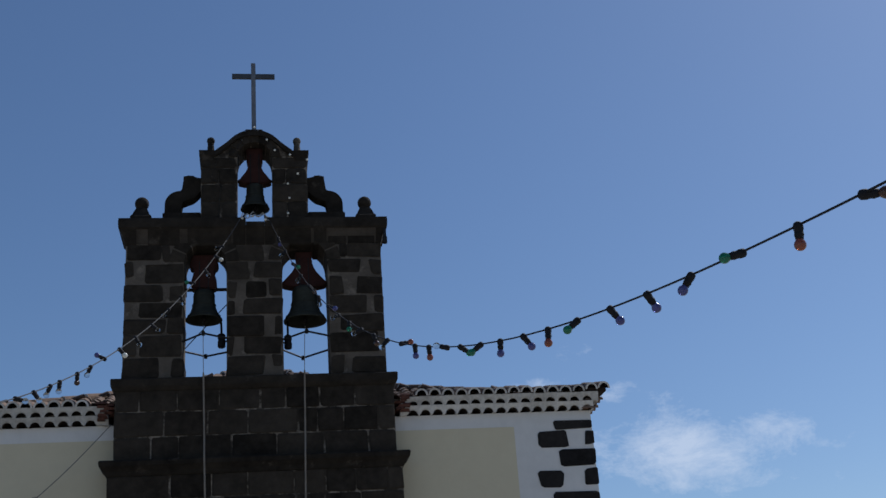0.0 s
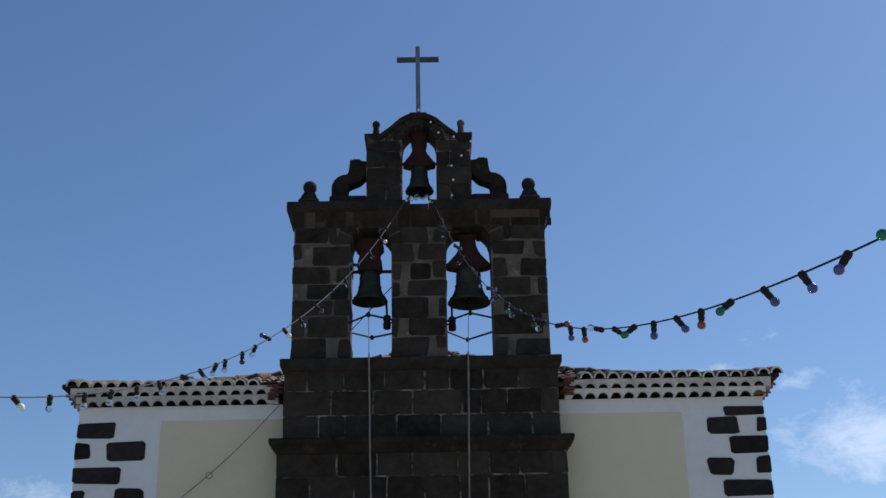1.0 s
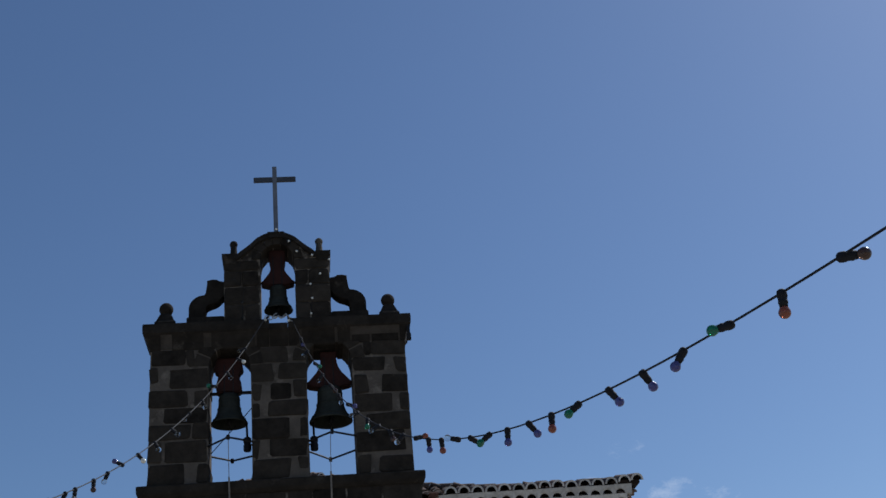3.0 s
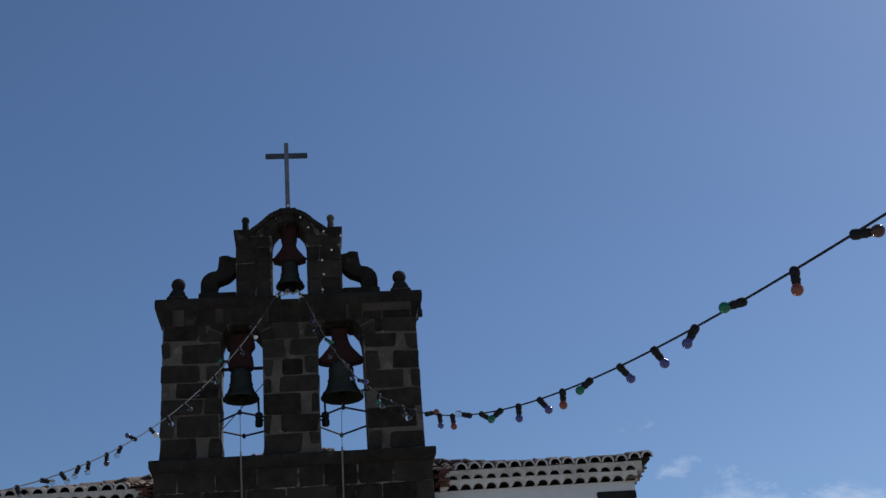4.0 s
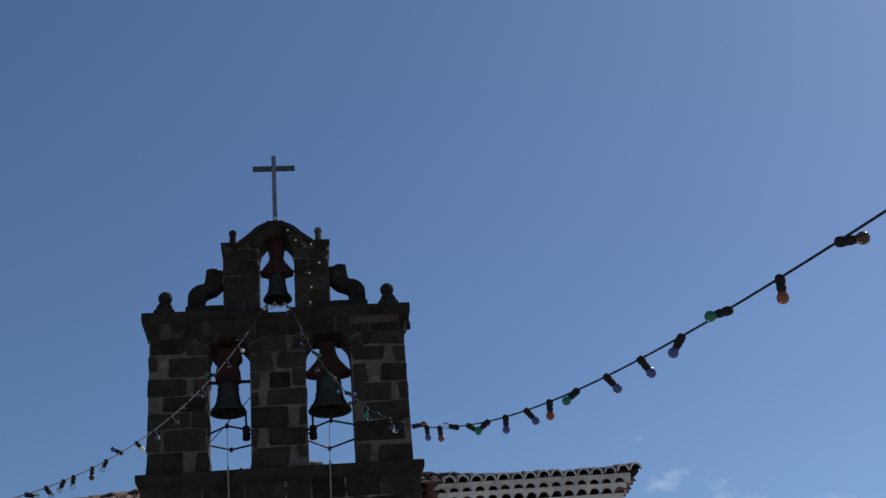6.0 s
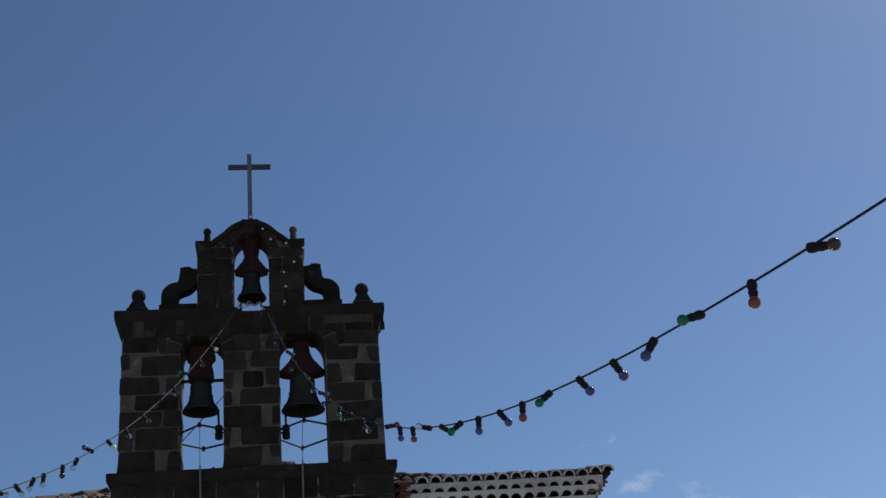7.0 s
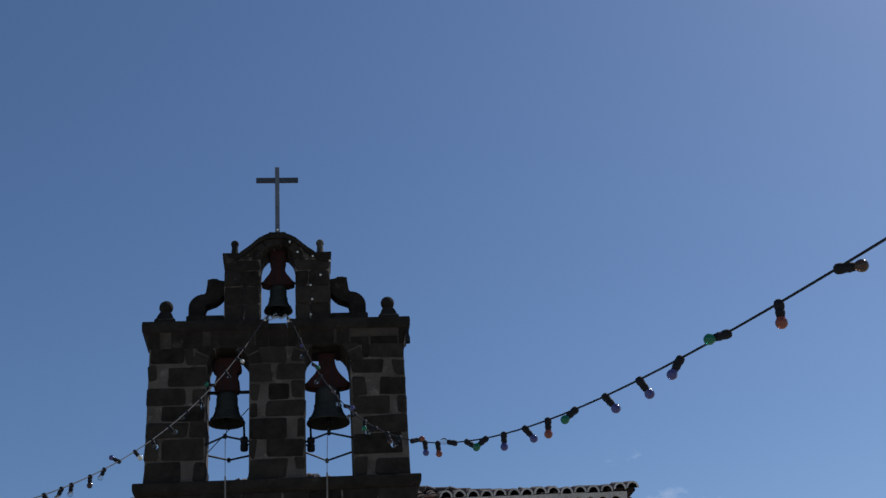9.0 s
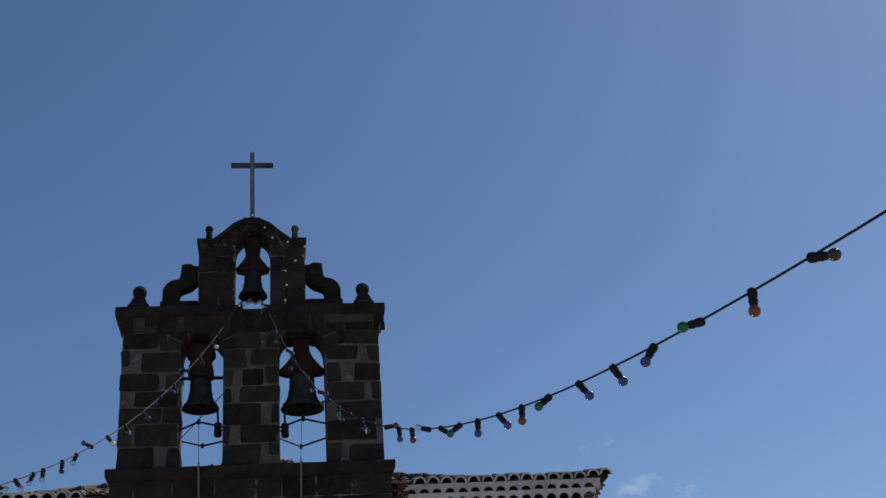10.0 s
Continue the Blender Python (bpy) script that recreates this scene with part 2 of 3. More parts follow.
def tube(points, r, steps=8, bm=None):
    """A round bar along points."""
    bm = bm or bmesh.new()
    pts = [Vector(p) for p in points]
    rings, side = [], None
    for i, p in enumerate(pts):
        way = (pts[min(i + 1, len(pts) - 1)] - pts[max(i - 1, 0)]).normalized()
        if side is None:
            side = way.orthogonal().normalized()
        side = (side - way * side.dot(way)).normalized()
        up = way.cross(side)
        rings.append([bm.verts.new(p + r * (math.cos(2 * math.pi * k / steps) * side + math.sin(2 * math.pi * k / steps) * up)) for k in range(steps)])
    for a, b in zip(rings, rings[1:]):
        for k in range(steps):
            bm.faces.new((a[k], a[(k + 1) % steps], b[(k + 1) % steps], b[k]))
    bm.faces.new(rings[0][::-1])
    bm.faces.new(rings[-1])
    return bm


def ball_profile(r, z, steps=10, start=-90):
    return [(max(0.0, r * math.cos(radians(a))), z + r * math.sin(radians(a))) for a in [start + (90 - start) * i / steps for i in range(steps + 1)]]


def arc(cx, cz, r, a0, a1, steps=10):
    return [(cx + r * math.cos(radians(a0 + (a1 - a0) * i / steps)), cz + r * math.sin(radians(a0 + (a1 - a0) * i / steps))) for i in range(steps + 1)]


def stone(x0, x1, z0, z1, y0, y1, chamfer=0.014, rough=0.013, corner=0.034):
    """A hewn block through the wall: eight-sided face with knocked-off corners, worn arrises and an uneven outline."""
    bm = bmesh.new()
    w, h = x1 - x0, z1 - z0
    c = []
    for x, z, dx, dz in ((x0, z0, 1, 1), (x1, z0, -1, 1), (x1, z1, -1, -1), (x0, z1, 1, -1)):
        k, m = min(corner, w * 0.3) * R.uniform(0.25, 1.3), min(corner, h * 0.3) * R.uniform(0.2, 1.1)
        ox, oz = R.uniform(-rough, rough), R.uniform(-rough, rough) * 0.8
        a, b = (x + ox + dx * k, z + oz + R.uniform(-0.3, 0.3) * rough), (x + ox, z + oz + dz * m)
        c += [b, a] if (dx > 0) == (dz > 0) else [a, b]
    mx, mz = (x0 + x1) / 2, (z0 + z1) / 2
    f = 1 - min(0.35, chamfer * 2.4 / min(w, h))
    inner = [(mx + (x - mx) * f, mz + (z - mz) * f) for x, z in c]
    rings = [[bm.verts.new((x, y0 + R.uniform(-0.006, 0.006), z)) for x, z in inner], [bm.verts.new((x, y0 + chamfer, z)) for x, z in c],
             [bm.verts.new((x, y1 - chamfer, z)) for x, z in c], [bm.verts.new((x, y1, z)) for x, z in inner]]
    for a, b in zip(rings, rings[1:]):
        for i in range(8):
            bm.faces.new((a[i], a[(i + 1) % 8], b[(i + 1) % 8], b[i]))
    bm.faces.new(rings[0])
    bm.faces.new(rings[-1][::-1])
    return bm


def wedge(cx, cz, r0, r1, a0, a1, y0, y1):
    """One stone of an arch ring."""
    pts = arc(cx, cz, r0, a0, a1, 3) + arc(cx, cz, r1, a1, a0, 3)
    return plate(pts, y0, y1)


# ---- ground ----
bm = bmesh.new()
bm.faces.new([bm.verts.new((x, y, GROUND)) for x, y in ((-2500, -2500), (2500, -2500), (2500, 2500), (-2500, 2500))])
tagged(mesh_object("ground", bm, PAVING), "pale stone paving of the church square", "ground", kind="structure")

# ---- church: walls, eaves, roof ----
WALL_Y, HALF, DEPTH, WALL_TOP = 0.30, 4.74, 14.0, 6.34
church = thing("church", (0, 0, GROUND), "whitewashed village church with ochre panels and a tiled hip roof", "church", kind="structure")
church.location = (0, 0, 0)
front_wall = part("front_wall", box(-HALF, HALF, WALL_Y, WALL_Y + 0.7, GROUND, 6.216), WHITE, church, "whitewashed plaster wall")
part("wall_plate", box(-HALF, HALF, WALL_Y + 0.40, WALL_Y + 0.7, 6.216, 6.43), MORTAR, church)
for sx in (-1, 1):
    part("side_wall", box(min(sx * HALF, sx * (HALF - 0.7)), max(sx * HALF, sx * (HALF - 0.7)), WALL_Y + 0.7, DEPTH, GROUND, WALL_TOP), WHITE, church)
    part("painted_panel", box(min(sx * 1.6, sx * 3.60), max(sx * 1.6, sx * 3.60), WALL_Y - 0.005, WALL_Y + 0.01, GROUND + 0.5, 6.01), BEIGE, front_wall, "ochre painted panel")
part("rear_wall", box(-HALF + 0.7, HALF - 0.7, DEPTH - 0.7, DEPTH, GROUND, WALL_TOP), WHITE, church)
part("roof_deck", box(-HALF, HALF, WALL_Y, DEPTH, WALL_TOP, WALL_TOP + 0.05), MORTAR, church)

# quoin stones: (inner x, outer x, bottom, top) on the right corner, then on the left
RIGHT_QUOINS = [(4.19, 4.76, 5.96, 6.09), (3.93, 4.36, 5.70, 5.93), (4.63, 4.76, 5.73, 5.91), (4.21, 4.76, 5.43, 5.66), (3.90, 4.25, 5.12, 5.37), (4.57, 4.76, 5.14, 5.38),
                (4.06, 4.76, 4.85, 5.06), (3.92, 4.30, 4.52, 4.78), (4.60, 4.76, 4.54, 4.77)]
LEFT_QUOINS = [(-4.76, -4.23, 5.79, 6.00), (-4.31, -3.80, 5.45, 5.73), (-4.76, -4.55, 5.50, 5.71), (-4.76, -4.09, 5.15, 5.38), (-4.17, -3.77, 4.82, 5.09), (-4.76, -4.58, 4.84, 5.06),
               (-4.76, -4.12, 4.48, 4.72)]
z = 4.35
while z > 0.8:
    RIGHT_QUOINS += [(4.1, 4.76, z - 0.22, z), (3.9, 4.3, z - 0.52, z - 0.28)]
    LEFT_QUOINS += [(-4.76, -4.1, z - 0.22, z), (-4.3, -3.85, z - 0.52, z - 0.28)]
    z -= 0.58


def quoin(x0, x1, z0, z1):
    """A dark rubble quoin with rounded uneven corners, slightly proud of the plaster."""
    c = min(0.05, (x1 - x0) * 0.2, (z1 - z0) * 0.25)
    pts = []
    for x, z, dx, dz in ((x0, z0, 1, 1), (x1, z0, -1, 1), (x1, z1, -1, -1), (x0, z1, 1, -1)):
        k, m = c * R.uniform(0.4, 1.2), c * R.uniform(0.3, 0.9)
        ox, oz = R.uniform(-0.02, 0.02), R.uniform(-0.016, 0.016)
        a, b = (x + ox + dx * k, z + oz), (x + ox, z + oz + dz * m)
        pts += [b, a] if (dx > 0) == (dz > 0) else [a, b]
    return plate([(min(max(px, -HALF - 0.015), HALF + 0.015), pz) for px, pz in pts], WALL_Y - 0.016, WALL_Y + 0.25, 0.008, 1)


for q in RIGHT_QUOINS + LEFT_QUOINS:
    part("quoin_stone", quoin(*q), QUOIN, front_wall, "dark basalt quoin stone")


def tile_mesh(r=0.09, height=0.075, length=0.36, thick=0.014, steps=7, taper=0.82, plug=0.0):
    """A barrel tile lying along y, its wide mouth at y = 0, crest up."""
    bm = bmesh.new()
    rings = []
    for y, k in ((0, 1.0), (length, taper)):
        o = [(k * r * math.cos(math.pi * i / steps), k * height * math.sin(math.pi * i / steps)) for i in range(steps + 1)]
        n = [(x * (1 - thick / r), z * (1 - thick / height)) for x, z in o]
        rings.append(([bm.verts.new((x, y, z)) for x, z in o], [bm.verts.new((x, y, z)) for x, z in n]))
    (o0, n0), (o1, n1) = rings
    for i in range(steps):
        bm.faces.new((o0[i], o0[i + 1], o1[i + 1], o1[i]))
        bm.faces.new((n0[i], n1[i], n1[i + 1], n0[i + 1]))
        bm.faces.new((o0[i], n0[i], n0[i + 1], o0[i + 1]))
        bm.faces.new((o1[i], o1[i + 1], n1[i + 1], n1[i]))
    for i in (0, steps):
        bm.faces.new((o0[i], o1[i], n1[i], n0[i]))
    if plug:
        k = 1 - (1 - taper) * plug / length
        bm.faces.new([bm.verts.new((v.co.x * k, plug, v.co.z * k)) for v in n0])
    return bm


def shared(name, mat, bm):
    me = bpy.data.meshes.new(name)
    bmesh.ops.recalc_face_normals(bm, faces=bm.faces[:])
    bm.to_mesh(me)
    bm.free()
    me.materials.append(mat)
    return me


PITCH = 0.188
ROW_PITCH = 0.1795
EAVE_X = 4.90
EDGE = 2.03              # where the eaves meet the bell gable
eaves = part("eaves", stack(bmesh.new(), [(-HALF - 0.10, HALF + 0.10, WALL_Y - 0.06, DEPTH + 0.12, 6.432), (-HALF - 0.12, HALF + 0.12, WALL_Y - 0.10, DEPTH + 0.15, 6.442)]),
             WASHED, church, "whitewashed eaves of three corbelled tile courses")
RAD = 0.070
ROWS = ((0.20, 6.220, 0.064, 6.330, HALF + 0.03), (0.15, 6.334, 0.066, 6.447, HALF + 0.10))     # front, foot, arch height, top, end


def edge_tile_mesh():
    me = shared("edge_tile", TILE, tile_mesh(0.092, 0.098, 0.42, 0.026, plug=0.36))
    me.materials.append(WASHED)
    me.materials.append(SHADE_CLAY)
    # inner faces get the darkened clay, so the hollow's shade is in the colour
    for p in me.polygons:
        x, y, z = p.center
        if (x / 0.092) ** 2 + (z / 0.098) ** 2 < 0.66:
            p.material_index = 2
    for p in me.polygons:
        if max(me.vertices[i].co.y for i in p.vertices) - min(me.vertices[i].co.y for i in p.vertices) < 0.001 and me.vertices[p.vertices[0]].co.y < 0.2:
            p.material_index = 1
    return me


def eave_tile_mesh(h):
    """Whitewashed rim; bare clay inside, coloured near black as the mouth's shade."""
    me = shared("eave_tile", SHADE_CLAY, tile_mesh(RAD + 0.010, h + 0.008, 0.40, 0.016, taper=0.9, plug=0.36))
    me.materials.append(WASHED)
    for p in me.polygons:
        if max(me.vertices[i].co.y for i in p.vertices) - min(me.vertices[i].co.y for i in p.vertices) < 0.001 and me.vertices[p.vertices[0]].co.y < 0.2:
            p.material_index = 1
    return me


def bed_cell(bm, sx, x, x0, x1, z, h, up, fore, rear=0.72):
    """The mortar round one eave tile: an arch cut through it, its face leaning out to the course above."""
    feet = [(x0, z - 0.016)] + [(x - RAD * math.cos(math.pi * i / 10), z + h * math.sin(math.pi * i / 10)) for i in range(11)] + [(x1, z - 0.016)]
    columns = []
    for px, pz in feet:
        lean = 0.048 * max(0.0, pz - z - 0.02) / (up - z - 0.02)
        columns.append([bm.verts.new((sx * px, y, q)) for y, q in ((fore - lean, pz), (fore - 0.048, up), (rear, up), (rear, pz))])
    for a, b in zip(columns, columns[1:]):
        for i in range(4):
            bm.faces.new((a[i], a[(i + 1) % 4], b[(i + 1) % 4], b[i]))
    bm.faces.new(columns[0])
    bm.faces.new(columns[-1][::-1])


roof_edge = edge_tile_mesh()
row_meshes = [eave_tile_mesh(h) for y, z, h, t, e in ROWS]
for sx in (-1, 1):
    for (y, z, h, t, e), me in zip(ROWS, row_meshes):
        xs, x = [], EDGE + (0.13 if sx > 0 else 0.18)
        while x < e - RAD:
            xs.append(x + R.uniform(-0.006, 0.006))
            x += ROW_PITCH
        # bed of mortar with an arch cut for every tile, laid by hand and never quite level
        bm = bmesh.new()
        bounds = [EDGE - 0.05] + [(a + b) / 2 for a, b in zip(xs, xs[1:])] + [e]
        for x, x0, x1 in zip(xs, bounds, bounds[1:]):
            up, fore = t + R.uniform(-0.004, 0.004), y + 0.010 + R.uniform(-0.002, 0.002)
            bed_cell(bm, sx, x, x0, x1, z, h, up, fore)
        part("mortar_bed", bm, WASHED, eaves, "whitewashed mortar bed")
        for x in xs:
            ob = new("eave_tile", me)
            ob.parent = eaves
            ob.location = (sx * x, y + 0.006 + R.uniform(-0.002, 0.002), z + R.uniform(-0.004, 0.004))
            ob.rotation_euler = (R.uniform(-0.02, 0.02), R.uniform(-0.05, 0.05), R.uniform(-0.02, 0.02))
    # filler behind the end tiles' mouths, in the same darkened clay
    part("corner_mortar", box(min(sx * 4.56, sx * 4.97), max(sx * 4.56, sx * 4.97), 0.135, 0.42, 6.449, 6.515, 0.012), SHADE_CLAY, eaves)
    for k in range(15):
        x = EDGE + 0.254 + k * 0.189 if sx > 0 else EDGE + 0.300 + k * 0.1777
        if x < 4.99:
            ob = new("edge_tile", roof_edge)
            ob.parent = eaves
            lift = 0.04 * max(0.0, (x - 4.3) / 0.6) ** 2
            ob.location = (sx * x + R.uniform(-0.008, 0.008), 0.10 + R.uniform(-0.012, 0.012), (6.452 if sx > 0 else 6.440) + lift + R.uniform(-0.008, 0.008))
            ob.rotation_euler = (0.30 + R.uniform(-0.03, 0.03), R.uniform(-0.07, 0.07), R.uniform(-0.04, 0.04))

# the courses go on along the side walls
bm = bmesh.new()
for sx in (-1, 1):
    for k in range(70):
        y = WALL_Y - 0.03 + k * PITCH
        for out, zz, h in ((0.10, 6.226, 0.062), (0.18, 6.340, 0.062), (0.20, 6.43, 0.085))[:2 if k == 0 else 3]:
            t = tile_mesh(0.088, h, 0.26)
            bmesh.ops.transform(t, matrix=pose(sx * (HALF + out), y, zz, 0, 0, 90 * sx), verts=t.verts[:])
            tmp = bpy.data.meshes.new("tmp")
            t.to_mesh(tmp)
            t.free()
            bm.from_mesh(tmp)
            bpy.data.meshes.remove(tmp)
tagged(part("side_eave_tiles", bm, TILE, eaves), kind="stuff")

# hip roof: four slopes with rows of barrel tiles
RISE = 0.36
RY0 = 0.06


def roof_z(d):
    """Height of the roof bed d metres in from the eaves."""
    return 6.39 + d * 0.245 + 0.0305 * d * d


bm = stack(bmesh.new(), [(-EAVE_X + d, EAVE_X - d, RY0 + d, DEPTH + 0.2 - d, roof_z(d) - 0.01) for d in [0.22 + (EAVE_X - 0.22) * i / 10.02 for i in range(11)]])
roof = part("roof", bm, TILE, church, "weathered clay barrel-tile hip roof")


def add_mesh(bm, me, m):
    start = len(bm.verts)
    bm.from_mesh(me)
    bm.verts.ensure_lookup_table()
    for vert in bm.verts[start:]:
        vert.co = m @ vert.co


cover = shared("cover", TILE, tile_mesh(0.092, 0.08, 0.40, steps=5))
bm = bmesh.new()
k = int(EAVE_X / PITCH)
for i in range(-k, k + 1):
    x = (i + 0.3) * PITCH
    d = 0.33
    while d < EAVE_X - abs(x) - 0.05:
        add_mesh(bm, cover, pose(x + R.uniform(-0.012, 0.012), RY0 + d, roof_z(d) + R.uniform(0.0, 0.018), math.degrees(math.atan(0.245 + 0.061 * d)), R.uniform(-4, 4), R.uniform(-3, 3)))
        d += 0.31
tagged(part("cover_tiles", bm, TILE, roof), kind="stuff")
bm = bmesh.new()
for sx in (-1, 1):
    for i in range(int((DEPTH - 0.4) / PITCH)):
        y = RY0 + 0.2 + i * PITCH
        d, top = 0.1, min(y - RY0, DEPTH + 0.2 - y, EAVE_X)
        if top > 0.3:
            while d < top - 0.1:
                add_mesh(bm, cover, pose(sx * (EAVE_X - d), y + R.uniform(-0.012, 0.012), roof_z(d) + R.uniform(0.0, 0.018), 0, 0, 90 * sx) @ pose(0, 0, 0, math.degrees(math.atan(0.245 + 0.061 * d)), R.uniform(-4, 4), 0))
                d += 0.31
tagged(part("side_cover_tiles", bm, TILE, roof), kind="stuff")
for sx in (-1, 1):
    n = 17
    for i in range(1, n):
        d = i * EAVE_X / n
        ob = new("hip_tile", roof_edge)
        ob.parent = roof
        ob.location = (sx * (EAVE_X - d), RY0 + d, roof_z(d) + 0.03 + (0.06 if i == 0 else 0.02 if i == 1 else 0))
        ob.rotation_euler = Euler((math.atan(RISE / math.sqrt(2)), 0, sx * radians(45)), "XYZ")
    # broken red brick where the eaves were cut for the bell gable
    bm = bmesh.new()
    for i in range(9):
        x, z, u = 1.96 + R.uniform(0, 0.11), 6.25 + i * 0.028, R.uniform(0.05, 0.09)
        stack(bm, [(sx * x - u, sx * x + u, 0.09 + R.uniform(0, 0.05), 0.4, z), (sx * x - u * 0.8, sx * x + u * 0.8, 0.08 + R.uniform(0, 0.05), 0.4, z + 0.03)])
    part("broken_brick", bm, BRICK, eaves, "broken red brick infill")

# ---- bell gable ----
gable = thing("bell_gable", (0, 0, GROUND), "dark basalt ashlar bell gable with three arched openings", "bell gable", kind="structure")
gable.location = (0, 0, 0)
D = 0.60                         # thickness of the shaft
OPEN = [(-0.702, 0.297, 8.460), (0.700, 0.325, 8.480)]     # centre, half width, springing
SILL = 6.76


outline = [(-1.80, SILL)]
for cx, h, spring in OPEN:
    outline += [(cx - h, SILL)] + arc(cx, spring, h, 180, 0, 14) + [(cx + h, SILL)]
outline += [(1.80, SILL), (1.80, 8.80), (-1.80, 8.80)]
shaft = part("shaft", plate(outline, 0.0, D), MORTAR, gable, "basalt blocks in grey lime mortar")
# dark blocks of the three piers (x0, x1, bottom, top), with wide pale beds between them
LEFT_PIER = [(-1.80, -1.32, 8.51, 8.735), (-1.295, -1.195, 8.48, 8.735), (-1.80, -1.69, 8.26, 8.47), (-1.52, -1.0, 8.15, 8.44), (-1.80, -1.29, 7.88, 8.13), (-1.19, -1.0, 7.88, 8.12), (-1.60, -1.0, 7.64, 7.86),
             (-1.80, -1.25, 7.42, 7.62), (-1.21, -1.0, 7.40, 7.63), (-1.80, -1.63, 7.09, 7.39), (-1.57, -1.0, 7.09, 7.38), (-1.80, -1.31, 6.78, 7.06), (-1.15, -1.0, 6.78, 7.05)]
MIDDLE_PIER = [(-0.28, 0.13, 8.48, 8.73), (-0.40, -0.10, 8.20, 8.46), (-0.01, 0.37, 8.23, 8.45), (-0.40, -0.27, 7.91, 8.17), (-0.13, 0.14, 7.93, 8.17), (0.20, 0.37, 7.94, 8.20), (-0.40, -0.29, 7.66, 7.88),
               (-0.16, 0.37, 7.68, 7.90), (-0.40, 0.10, 7.36, 7.64), (0.26, 0.37, 7.36, 7.65), (-0.18, 0.37, 7.09, 7.34), (-0.40, -0.32, 7.08, 7.34), (-0.40, 0.10, 6.79, 7.06), (0.23, 0.37, 6.90, 7.07)]
RIGHT_PIER = [(1.33, 1.80, 8.53, 8.735), (1.22, 1.30, 8.53, 8.735), (1.03, 1.48, 8.29, 8.48), (1.64, 1.80, 8.25, 8.47), (1.03, 1.23, 7.95, 8.22), (1.44, 1.80, 7.95, 8.22), (1.03, 1.56, 7.67, 7.92),
              (1.67, 1.80, 7.67, 7.92), (1.20, 1.80, 7.40, 7.64), (1.03, 1.70, 7.08, 7.37), (1.03, 1.20, 6.78, 7.04), (1.33, 1.80, 6.78, 7.00)]
JAMBS = (-1.80, -1.00, -0.40, 0.37, 1.03, 1.80)
for x0, x1, z0, z1 in LEFT_PIER + MIDDLE_PIER + RIGHT_PIER:
    part("stone", stone(x0 - 0.010 if round(x0, 2) not in JAMBS else x0, x1 + 0.010 if round(x1, 2) not in JAMBS else x1, z0 - 0.006, z1 + 0.006, -0.010 + R.uniform(-0.006, 0.005), D + 0.02, 0.012, 0.018, 0.034), BASALT, shaft)
for cx, h, spring in OPEN:
    n = 7
    for i in range(n):
        a0, a1 = 180 * i / n + 1.8, 180 * (i + 1) / n - 1.8
        part("arch_stone", wedge(cx, spring, h - 0.006, h + 0.19 + R.uniform(-0.03, 0.02), a0, a1, -0.010 + R.uniform(-0.004, 0.004), D + 0.02), BASALT, shaft)

for cx, h, spring in OPEN:
    part("sill_stone", box(cx - h - 0.02, cx + h + 0.02, 0.015, D - 0.01, 6.74, 6.79, 0.012), CARVED, shaft)

# cornice on the shaft, with a chipped notch at its middle
PROFILE = [(0.0, 8.72), (0.015, 8.745), (0.03, 8.82), (0.06, 8.90), (0.085, 8.945), (0.095, 8.96), (0.105, 8.965), (0.11, 9.03), (0.11, 9.06), (0.105, 9.108)]


def cornice_bm(x0, x1, profile, half, depth, front=0.0):
    bm = bmesh.new()
    return stack(bm, [(x0 if x0 is not None else -half - o, x1 if x1 is not None else half + o, front - o, depth + o, z) for o, z in profile])


part("cornice_core", cornice_bm(None, None, [(o - 0.007, z) for o, z in PROFILE[1:6]], 1.80, D), OLD_MORTAR, gable)
part("cornice", cornice_bm(None, -0.13, PROFILE[4:], 1.80, D), CARVED, gable, "moulded basalt cornice")
part("cornice", cornice_bm(0.135, None, PROFILE[4:], 1.80, D), CARVED, gable, "moulded basalt cornice")
for x0, x1 in ((None, -1.66), (-1.50, -1.06), (-0.95, -0.34), (-0.31, -0.137), (0.142, 0.29), (0.33, 0.80), (0.84, 1.02), (1.74, None)):
    part("cove_stone", cornice_bm(x0, x1, PROFILE[:5], 1.80, D), CARVED, gable)
for x0, x1 in ((1.045, 1.30), (1.33, 1.715)):
    part("cove_stone", cornice_bm(x0, x1, PROFILE[:3] + [(0.036, 8.835)], 1.80, D), CARVED, gable)
part("cornice", cornice_bm(-0.127, 0.132, PROFILE[:8] + [(0.10, 9.045)], 1.80, D), CARVED, gable, "chipped length of basalt cornice")

# upper stage with the small bell opening and its curved pediment
UD0, UD1 = 0.0, 0.50
UX, UH, USPRING = 0.77, 0.253, 10.115
top = [(-UX, 9.05), (-UH, 9.05)] + arc(0.007, USPRING, UH, 180, 0, 14) + [(UH + 0.014, 9.05), (UX, 9.05), (UX, 10.10)]
CURVE = [(x, z - 0.042) for x, z in ((0.59, 10.235), (0.535, 10.26), (0.44, 10.333), (0.38, 10.40), (0.326, 10.455), (0.27, 10.505), (0.211, 10.545), (0.15, 10.572), (0.10, 10.584))]
top += [(UX, 10.20), (0.60, 10.20)] + [(x, z - 0.03) for x, z in CURVE] + [(-x, z - 0.03) for x, z in CURVE[::-1]] + [(-0.60, 10.20), (-UX, 10.20)]
upper = part("upper_stage", plate(top, UD0, UD1), DARK_MORTAR, gable, "small basalt upper stage with one bell opening")
UC = [9.12, 9.40, 9.68, 9.93, 10.11]
